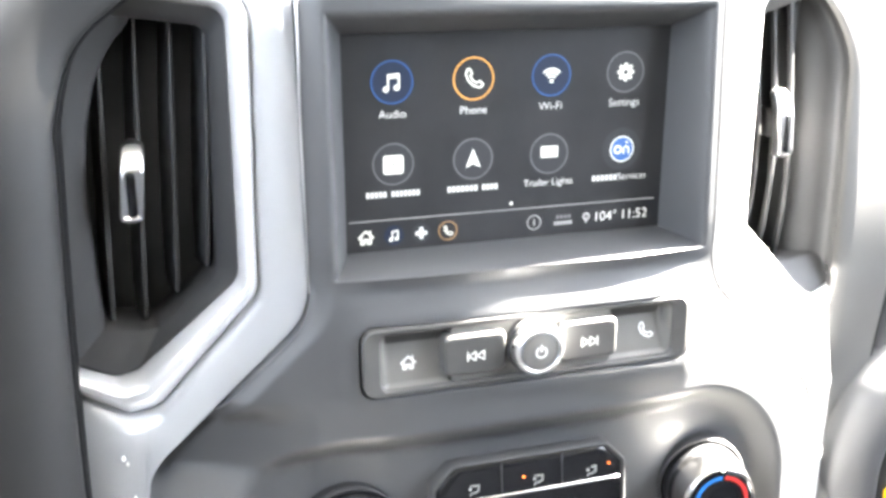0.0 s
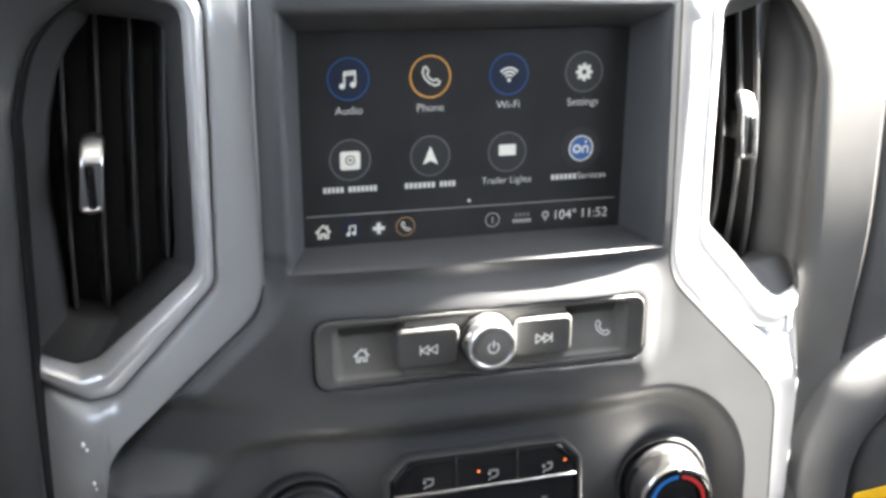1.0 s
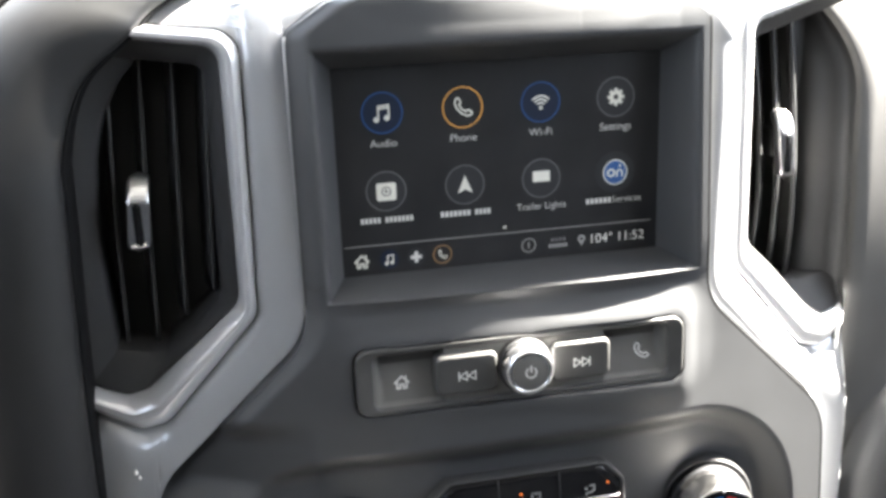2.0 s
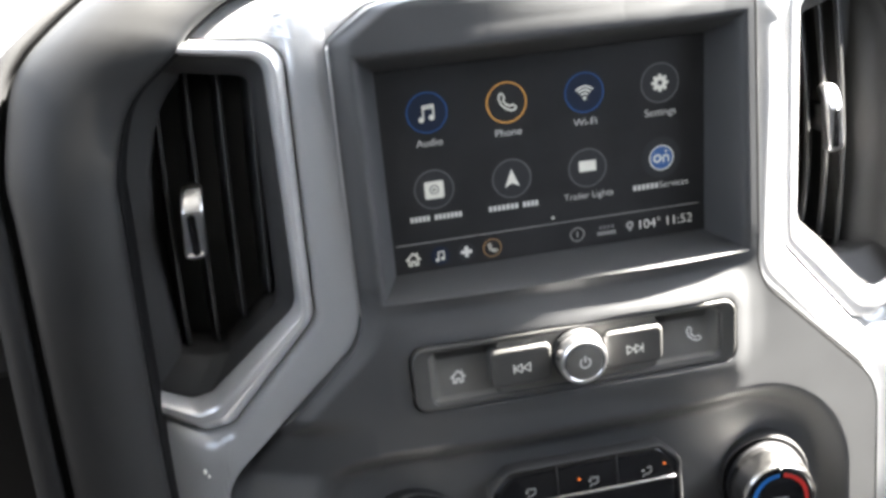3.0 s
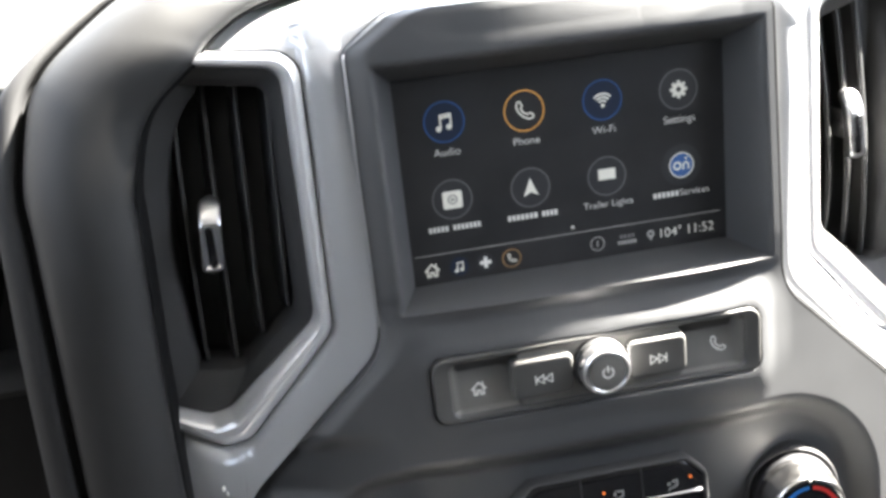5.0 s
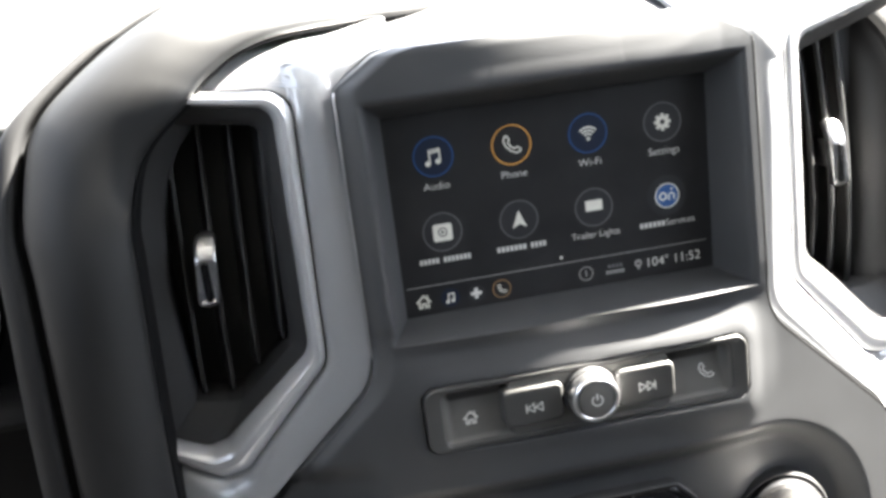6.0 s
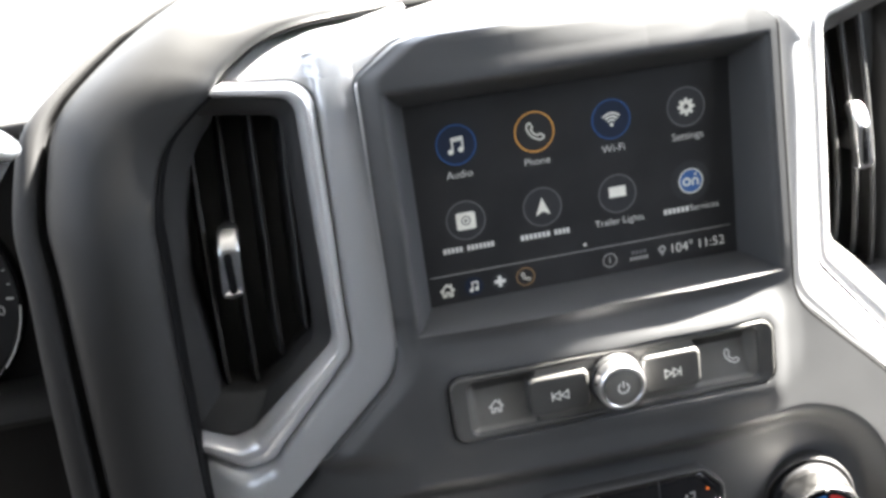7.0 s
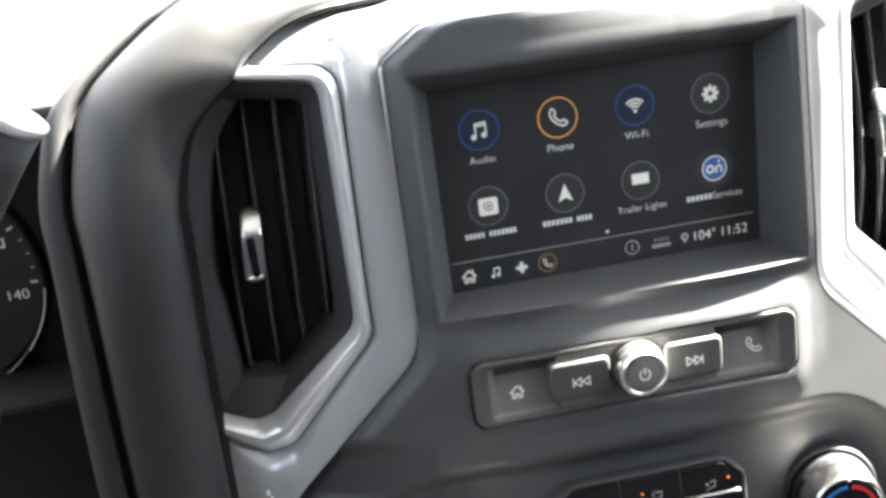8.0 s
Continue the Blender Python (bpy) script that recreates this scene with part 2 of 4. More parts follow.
# ---------------------------------------------------------------- centre stack
STACK_EDGE = fillet([(0.0690, 0.0985, 0), (0.0785, 0.0966, 0.010), (0.0977, 0.0838, 0.006), (0.0978, -0.0500, 0.030), (0.1722, -0.1215, 0.036), (0.1735, -0.26, 0)])
EDGE_Z = [p.y for p in STACK_EDGE][::-1]
EDGE_X = [p.x for p in STACK_EDGE][::-1]


def stack_half(z):
    """Half the width of the stack's front at the height z."""
    return float(np.interp(z, EDGE_Z, EDGE_X))


def stack_right(z):
    """The same on the passenger side, where the front ends flat and further forward; narrowed to fit the camera's view.
    """
    return stack_half(z) - 0.021 * (stack_half(z) + 0.132)


def box_distance(x, z, hw, z0, z1, r):
    """Signed distance to a rounded rectangle about x = 0."""
    cz, hh = (z0 + z1) / 2, (z1 - z0) / 2
    qx, qz = abs(x) - hw + r, abs(z - cz) - hh + r
    return math.hypot(max(qx, 0), max(qz, 0)) + min(max(qx, qz), 0) - r


def crown(x):
    """The stack's front falls back to either side of a flat middle."""
    a = abs(x)
    return 0.0 if a < 0.03 else 1.625 * (a - 0.035) ** 2 if a < 0.085 else 0.1625 * (a - 0.06)


def stack_depth(x, z):
    """The moulded front of the centre stack: how far back its skin lies."""
    half = stack_half(z)
    base = -0.0285 + 0.055 * z
    y = base + crown(x)
    # rounded edge on the driver's side, flat up to the edge on the passenger side
    y += (0.0040 + 0.0045 * smooth(-0.060, -0.030, z) - 0.0045 * smooth(0.030, 0.075, z)) * (1 - smooth(0, 0.011, half - abs(x))) ** 1.5 * (1 - smooth(0.0, 0.02, x))
    y += 60.0 * max(0.0, z - 0.0945) ** 2 + 0.02 * max(0.0, z - 0.0835)
    # beside the screen the passenger side hardly falls back
    y -= 0.05 * max(0.0, x - 0.078) * smooth(-0.040, -0.020, z)
    # below the strip it falls back a little more
    y += 0.012 * max(0.0, x - 0.085) * smooth(-0.045, -0.070, z)
    # the top edge rolls back towards the passenger side
    y += 10.0 * max(0.0, z - 0.0780) ** 2 * smooth(-0.050, 0.060, x) * (1 - 0.5 * smooth(0.030, 0.098, x))
    # shallow set-back field over the screen, with a ledge along its foot
    y += 0.0003 * smooth(0.0790, 0.0870, z - 14.0 * max(0.0, abs(x) - 0.0440) ** 2)
    # hollow under the screen's lip, swelling round the button strip
    y += 0.0030 * smooth(-0.0315, -0.040, z) * (1 - smooth(-0.039, -0.0570, z)) * (1 - smooth(0.056, 0.097, abs(x)))
    y += 0.0012 * (1 - smooth(0.000, 0.060, x)) * smooth(-0.0255, -0.0290, z) * (1 - smooth(-0.0340, -0.0460, z))
    pod = box_distance(x, z, 0.083, -0.0895, -0.0505, 0.012)
    y -= (0.0006 + 0.0016 * smooth(-0.030, 0.070, x)) * (1 - 0.6 * smooth(0.078, 0.090, x)) * (1 - smooth(-0.001, 0.006 + 0.010 * smooth(0.0, 0.070, x), pod))
    # the driver's side turns away below the strip
    y += 0.30 * max(0.0, -x - 0.0985) * smooth(-0.085, -0.100, z) * (1 - smooth(-0.118, -0.135, z))
    slot = box_distance(x, z, 0.0794, -0.0867, -0.0539, 0.0070)
    y += 0.012 * (1 - smooth(-0.0012, 0.0002, slot))
    # pocket of the climate controls
    pocket = box_distance(x, z, 0.145, -0.32, -0.1085, 0.060)
    y += 0.011 * (1 - smooth(-0.011, 0.004, pocket))
    # splayed recess of the screen, its outer lip rounded over
    r = max((abs(x) - 0.0772) / 0.0112, (-0.0290 - z) / 0.0042, (z - 0.0668) / 0.0110, 0.0)
    d = min(0.386, max(0.0, r - 0.7))
    return 0.0015 + (y - 0.0015) * (min(r, 0.7) * 1.12 + 1.12 * d - 1.451 * d * d)


def stack_rows():
    zs = np.concatenate([np.linspace(0.0985, 0.0665, 44)[:-1], np.linspace(0.0665, -0.0285, 56)[:-1], np.linspace(-0.0285, -0.0365, 21)[:-1],
                         np.linspace(-0.0365, -0.0525, 16)[:-1], np.linspace(-0.0525, -0.092, 62)[:-1], np.linspace(-0.092, -0.26, 90)])
    us = np.linspace(-1, 1, 281)
    rows = []
    for z in map(float, zs):
        half = stack_half(z)
        far = stack_right(z)
        row = [Vector((x, stack_depth(x, z), z)) for x in (float(u) * (half if u < 0 else far) for u in us)]
        # the skin turns back at either edge
        rows.append([row[0] + Vector((0, 0.014, 0))] + row + [row[-1] + Vector((0, 0.014, 0))])
    return [[p + Vector((0, 0.014, 0)) for p in rows[0]]] + rows


stack = thing("centre_stack", "charcoal moulded plastic centre stack of a pickup dashboard", "dashboard panel")
skin = stack_rows()
thick(sharpen(part("front_skin", sheet(skin), STACK, stack), 40), 0.0025)
# silver bead added to draw the highlight on the driver-side edge
bead = [(-stack_half(z) - 0.0002, stack_depth(-stack_half(z), z) - 0.0002, z) for z in map(float, np.linspace(-0.040, 0.0830, 60))]
seal = [(stack_right(z) + 0.0008, stack_depth(stack_right(z), z) + 0.0009, z) for z in map(float, np.linspace(0.0830, -0.230, 120))]
part("edge_dark_strip", tube(seal, 0.0007, 8), GAPDARK, stack, "dark joint against the sunlit trim")
part("edge_highlight_bead", tube(bead, 0.0002, 8, 3.0), RINGM, stack, "thin silver bead standing in for the edge's highlight")


def screen_unit():
    t = thing("infotainment_screen", "dark touchscreen showing a home page of round app icons", "touchscreen")
    part("glass", loft([rrect(0.0790, 0.0490, 0.002, 0.0030, 0, 0.0185), rrect(0.0790, 0.0490, 0.002, 0.0006, 0, 0.0185), rrect(0.0785, 0.0485, 0.002, 0.0, 0, 0.0185)]), GLASS, t, smooth=False)
    y = -0.00035
    xs = [-0.0558, -0.0186, 0.0186, 0.0556]
    zs = [0.0466, 0.0105]
    r = 0.0095
    # top row
    a = Ink(y)
    a.disc(xs[0], zs[0], r - 0.0006)
    a.put("icon_disc", UI_BLUEDISC, t)
    Ink(y).ring(xs[0], zs[0], r - 0.0006, r).put("icon_ring", UI_BLUE, t)
    n = Ink(y - 0.0002)
    n.stroke([(xs[0] - 0.0018, zs[0] - 0.0028), (xs[0] - 0.0018, zs[0] + 0.0030), (xs[0] + 0.0030, zs[0] + 0.0034), (xs[0] + 0.0030, zs[0] - 0.0022)], 0.0008)
    n.stroke([(xs[0] - 0.0018, zs[0] + 0.0019), (xs[0] + 0.0030, zs[0] + 0.0023)], 0.0009)
    n.disc(xs[0] - 0.0028, zs[0] - 0.0030, 0.0013).disc(xs[0] + 0.0020, zs[0] - 0.0024, 0.0013)
    n.put("note_icon", UI_WHITE, t)
    Ink(y).ring(xs[1], zs[0], r - 0.0005, r).put("icon_ring", UI_ORANGE, t)
    handset(Ink(y - 0.0002), xs[1], zs[0], 1.0).put("handset_icon", UI_WHITE, t)
    Ink(y).disc(xs[2], zs[0], r - 0.0006).put("icon_disc", UI_BLUEDISC, t)
    Ink(y).ring(xs[2], zs[0], r - 0.0006, r).put("icon_ring", UI_BLUE, t)
    w = Ink(y - 0.0002)
    for q in (0.0018, 0.0034, 0.0050):
        w.ring(xs[2], zs[0] - 0.0026, q, q + 0.0009, 42, 138)
    w.disc(xs[2], zs[0] - 0.0026, 0.0009)
    w.put("wireless_icon", UI_WHITE, t)
    Ink(y).disc(xs[3], zs[0], r - 0.0006).put("icon_disc", UI_DISC, t)
    Ink(y).ring(xs[3], zs[0], r - 0.0006, r).put("icon_ring", UI_GREY, t)
    g = Ink(y - 0.0002)
    g.ring(xs[3], zs[0], 0.0012, 0.0031)
    for i in range(8):
        q = math.tau * i / 8
        c, s = math.cos(q), math.sin(q)
        g.poly([(xs[3] + c * 0.0029 - s * k, zs[0] + s * 0.0029 + c * k) for k in (-0.0009, 0.0009)] + [(xs[3] + c * 0.0042 - s * k, zs[0] + s * 0.0042 + c * k) for k in (0.0007, -0.0007)])
    g.put("gear_icon", UI_WHITE, t)
    # second row
    for i in range(3):
        Ink(y).disc(xs[i], zs[1], r - 0.0006).put("icon_disc", UI_DISC, t)
        Ink(y).ring(xs[i], zs[1], r - 0.0006, r).put("icon_ring", UI_GREY, t)
    rr = Ink(y - 0.0002)
    rr.poly([(p.x, p.z) for p in rrect(0.0046, 0.0042, 0.0012, 0, xs[0], zs[1] - 0.0002)])
    rr.put("rounded_square_icon", UI_WHITE, t)
    dd = Ink(y - 0.0004)
    dd.ring(xs[0], zs[1], 0.0017, 0.0023)
    dd.poly(((xs[0] - 0.0007, zs[1] - 0.0011), (xs[0] + 0.0012, zs[1]), (xs[0] - 0.0007, zs[1] + 0.0011)))
    dd.put("play_mark", UI_GREY, t)
    Ink(y - 0.0002).poly(((xs[1] - 0.0036, zs[1] - 0.0040), (xs[1], zs[1] - 0.0022), (xs[1], zs[1] + 0.0046))).poly(((xs[1] + 0.0036, zs[1] - 0.0040), (xs[1], zs[1] + 0.0046), (xs[1], zs[1] - 0.0022))).put("arrow_icon", UI_WHITE, t)
    Ink(y - 0.0002).rect(xs[2] - 0.0042, xs[2] + 0.0042, zs[1] - 0.0016, zs[1] + 0.0036).put("trailer_icon", UI_WHITE, t)
    Ink(y).disc(xs[3], zs[1], r + 0.0006).put("icon_disc", UI_DISC, t)
    Ink(y - 0.0002).disc(xs[3], zs[1], 0.0056).put("logo_disc", UI_LOGO, t)
    lg = Ink(y - 0.0004)
    lg.ring(xs[3], zs[1], 0.0056, 0.0062).ring(xs[3] - 0.0021, zs[1] - 0.0002, 0.0012, 0.0021)
    lg.ring(xs[3] + 0.0022, zs[1] - 0.0002, 0.0009, 0.0017, 0, 180)
    lg.rect(xs[3] + 0.0005, xs[3] + 0.0013, zs[1] - 0.0023, zs[1] - 0.0002).rect(xs[3] + 0.0031, xs[3] + 0.0039, zs[1] - 0.0023, zs[1] - 0.0002).disc(xs[3] + 0.0024, zs[1] + 0.0031, 0.0006, 12)
    lg.put("logo_mark", UI_WHITE, t)
    # captions
    for i, word in enumerate(("Audio", "Phone", "Wi-Fi", "Settings")):
        lettering("caption", word, 0.0050, UI_TEXT, t, xs[i], y, zs[0] - 0.0140, squeeze=1.02)
    lettering("caption", "Trailer Lights", 0.0046, UI_TEXT, t, xs[2], y, zs[1] - 0.0135)
    lettering("caption", "Services", 0.0046, UI_TEXT, t, xs[3] + 0.0062, y, zs[1] - 0.0135)
    bars(t, xs[3] - 0.0145, xs[3] - 0.0012, zs[1] - 0.0135, 0.0026, y, UI_TEXT, 6)
    bars(t, xs[0] - 0.0125, xs[0] - 0.0028, zs[1] - 0.0135, 0.0026, y, UI_TEXT, 5)
    bars(t, xs[0] - 0.0010, xs[0] + 0.0125, zs[1] - 0.0135, 0.0026, y, UI_TEXT, 7)
    bars(t, xs[1] - 0.0120, xs[1] + 0.0028, zs[1] - 0.0135, 0.0026, y, UI_TEXT, 7)
    bars(t, xs[1] + 0.0046, xs[1] + 0.0125, zs[1] - 0.0135, 0.0026, y, UI_TEXT, 4)
    # bottom bar
    Ink(y).rect(-0.0765, 0.0745, -0.0150, -0.0146).put("divider_line", UI_DIM, t)
    Ink(y).disc(0.0003, -0.0118, 0.0008, 12).put("page_dot", UI_WHITE, t)
    z = -0.0222
    house(Ink(y - 0.0002), -0.0690, z, 0.78, 0.0009).put("home_icon", UI_WHITE, t)
    Ink(y).disc(-0.0560, z, 0.0046).put("icon_disc", UI_BLUEDISC, t)
    m = Ink(y - 0.0002)
    m.stroke([(-0.0568, z - 0.0018), (-0.0568, z + 0.0018), (-0.0542, z + 0.0021), (-0.0542, z - 0.0014)], 0.0006)
    m.disc(-0.0574, z - 0.0019, 0.0009).disc(-0.0548, z - 0.0015, 0.0009)
    m.put("note_icon", UI_WHITE, t)
    Ink(y).disc(-0.0432, z, 0.0044).put("icon_disc", UI_DISC, t)
    Ink(y - 0.0002).rect(-0.0459, -0.0405, z - 0.0009, z + 0.0009).rect(-0.0441, -0.0423, z + 0.0009, z + 0.0027).rect(-0.0441, -0.0423, z - 0.0027, z - 0.0009).put("plus_icon", UI_TEXT, t)
    Ink(y).ring(-0.0305, z, 0.0041, 0.0046).put("icon_ring", UI_BROWN, t)
    handset(Ink(y - 0.0002), -0.0305, z, 0.52).put("handset_icon", UI_WHITE, t)
    Ink(y).ring(0.0120, z + 0.0002, 0.0031, 0.0036).rect(0.0117, 0.0123, z - 0.0014, z + 0.0018).put("info_icon", UI_DIM, t)
    bars(t, 0.0222, 0.0318, z - 0.0012, 0.0018, y, UI_DIM, 6)
    bars(t, 0.0232, 0.0312, z + 0.0018, 0.0018, y, UI_GREY, 4)
    pin = Ink(y)
    pin.ring(0.0388, z + 0.0010, 0.0008, 0.0019).poly(((0.0374, z + 0.0002), (0.0388, z - 0.0026), (0.0402, z + 0.0002), (0.0388, z - 0.0006)))
    pin.put("pin_icon", UI_DIM, t)
    lettering("outside_temperature", "104°", 0.0066, UI_CLOCK, t, 0.0487, y, z + 0.0002)
    lettering("clock", "11:52", 0.0066, UI_CLOCK, t, 0.0640, y, z + 0.0002)


def handset(ink, cx, cz, s):
    """A telephone handset in outline: two thick ends on a bent grip."""
    line = ((-3.4, 4.3), (-4.0, 2.2), (-2.9, -0.7), (-0.6, -3.0), (2.2, -4.3), (4.2, -3.8), (4.7, -2.7), (3.1, -1.3), (1.5, -2.0),
            (-0.5, -0.8), (-1.8, 1.3), (-1.0, 2.5), (-1.8, 4.4), (-2.6, 4.8))
    ink.stroke([(cx + 0.00092 * s * x, cz + 0.00092 * s * z) for x, z in line], 0.0008 * s, closed=True)
    return ink


def house(ink, cx, cz, s, w):
    ink.stroke([(cx - 0.0042 * s, cz - 0.0002 * s), (cx, cz + 0.0038 * s), (cx + 0.0042 * s, cz - 0.0002 * s)], w)
    ink.stroke([(cx - 0.0028 * s, cz + 0.0006 * s), (cx - 0.0028 * s, cz - 0.0036 * s), (cx - 0.0010 * s, cz - 0.0036 * s), (cx - 0.0010 * s, cz - 0.0012 * s),
                (cx + 0.0010 * s, cz - 0.0012 * s), (cx + 0.0010 * s, cz - 0.0036 * s), (cx + 0.0028 * s, cz - 0.0036 * s), (cx + 0.0028 * s, cz + 0.0006 * s)], w)
    ink.rect(cx + 0.0020 * s, cx + 0.0030 * s, cz + 0.0016 * s, cz + 0.0042 * s)
    return ink


def bars(parent, x0, x1, z, h, y, mat, n):
    """A word that is shown as plain upright bars."""
    step = (x1 - x0) / n
    for i in range(n):
        Ink(y).rect(x0 + i * step, x0 + (i + 0.72) * step, z - h / 2, z + h / 2).put("caption_bar", mat, parent)


screen_unit()


# ---------------------------------------------------------------- button strip under the screen
def button_strip():
    at = pose(0, -0.0314, -0.0703, -0.5)
    t = thing("button_strip", "grey audio button strip with raised skip buttons", "control panel", at=at)
    out = (0.0788, 0.0158, 0.0065)

    def fr(inset, y):
        return rrect(out[0] - inset, out[1] - inset, max(out[2] - inset, 0.002), y)
    part("bezel", loft([fr(0, 0.010), fr(0, -0.0006), fr(0.0002, -0.0009), fr(0.0006, -0.0011), fr(0.0010, -0.0011), fr(0.0014, -0.0010), rrect(0.0718, 0.0136, 0.004, -0.0010), rrect(0.0712, 0.0131, 0.004, -0.0004), rrect(0.0706, 0.0127, 0.004, 0.0014), rrect(0.0700, 0.0122, 0.004, 0.0075)], first=False), BUTTON, t)
    # ledge between the two dished ends
    part("ledge", loft([rrect(0.0388, 0.0129, 0.002, 0.007), rrect(0.0388, 0.0129, 0.002, 0.0004), rrect(0.0386, 0.0127, 0.002, 0.0002)]), DISH, t, smooth=False)
    for side, name in ((-1, "home_button"), (1, "phone_button")):
        # scooped out: a steep outer wall, then a hollow floor that runs in beside the skip button
        rows = []
        for i in range(25):
            v = -1 + i / 12
            row = []
            for j in range(31):
                d = 0.0322 * j / 30
                deep = 0.0072 * smooth(0.0004, 0.0046, d) * (0.30 + 0.70 * smooth(-1.1, 0.75, v)) * smooth(0.0, 0.09, 1 + v) * smooth(0.0, 0.20, 1 - v)
                row.append(Vector((side * (0.0712 - d), 0.0006 + deep, 0.0126 * v)))
            rows.append([row[0] + Vector((0, 0.006, 0))] + row + [row[-1] + Vector((0, 0.004, 0))])
        b = part(name, sheet(rows), DISH, t, "scooped greige plastic button")
        if side < 0:
            house(Ink(0.0034), -0.0576, -0.0024, 0.78, 0.0009).put("home_symbol", PRINT, b)
        else:
            handset(Ink(0.0034), 0.0588, -0.0010, 0.92).put("handset_symbol", PRINT, b)
    for side, name in ((-1, "rewind_button"), (1, "forward_button")):
        cx = 0.0264 if side > 0 else -0.0282

        def up(inset, y):
            return rrect(0.0143 - inset, 0.0094 - inset, 0.0032 - inset * 0.5, y, cx, 0.0006)
        b = sharpen(part(name, loft([up(-0.0006, 0.004), up(-0.0001, -0.0020), up(0.0003, -0.0029), up(0.0008, -0.0033), up(0.0015, -0.0034), up(0.0040, -0.0033)]), BUTTON, t, "raised grey skip button"), 60)
        ink = Ink(-0.0038)
        d = side
        for k in (-1, 1):
            x = cx + k * 0.0020
            ink.stroke([(x - d * 0.0017, 0.0021), (x + d * 0.0017, 0.0), (x - d * 0.0017, -0.0021)], 0.0006, closed=True)
        ink.rect(cx + d * 0.0040 - 0.0003, cx + d * 0.0040 + 0.0003, -0.0023, 0.0023)
        ink.put("skip_symbol", PRINT, b)
    k = thing("volume_knob", "chrome-rimmed round volume knob with a power symbol", "knob", at=at @ pose(-0.0005, 0, 0.0012))
    part("collar", lathe([(0.0130, 0.006), (0.0130, -0.0020), (0.0124, -0.0032), (0.0112, -0.0034)]), RUBBER, k)
    rim = part("rim", lathe([(0.0114, -0.002), (0.0117, -0.0055), (0.0118, -0.0074), (0.0116, -0.0090), (0.0111, -0.0104), (0.0104, -0.0114), (0.0096, -0.0118), (0.0090, -0.0112), (0.0089, -0.0100)]), RIMM, k, "polished chrome rim")
    part("face", lathe([(0.0090, -0.008), (0.0090, -0.0106), (0.0084, -0.0111), (0.0040, -0.0114)]), DISH, k, "satin grey knob face")
    Ink(-0.0118).ring(0, 0, 0.0021, 0.0028, 120, 420).rect(-0.0004, 0.0004, 0.0002, 0.0034).put("power_symbol", PRINT, k)


button_strip()


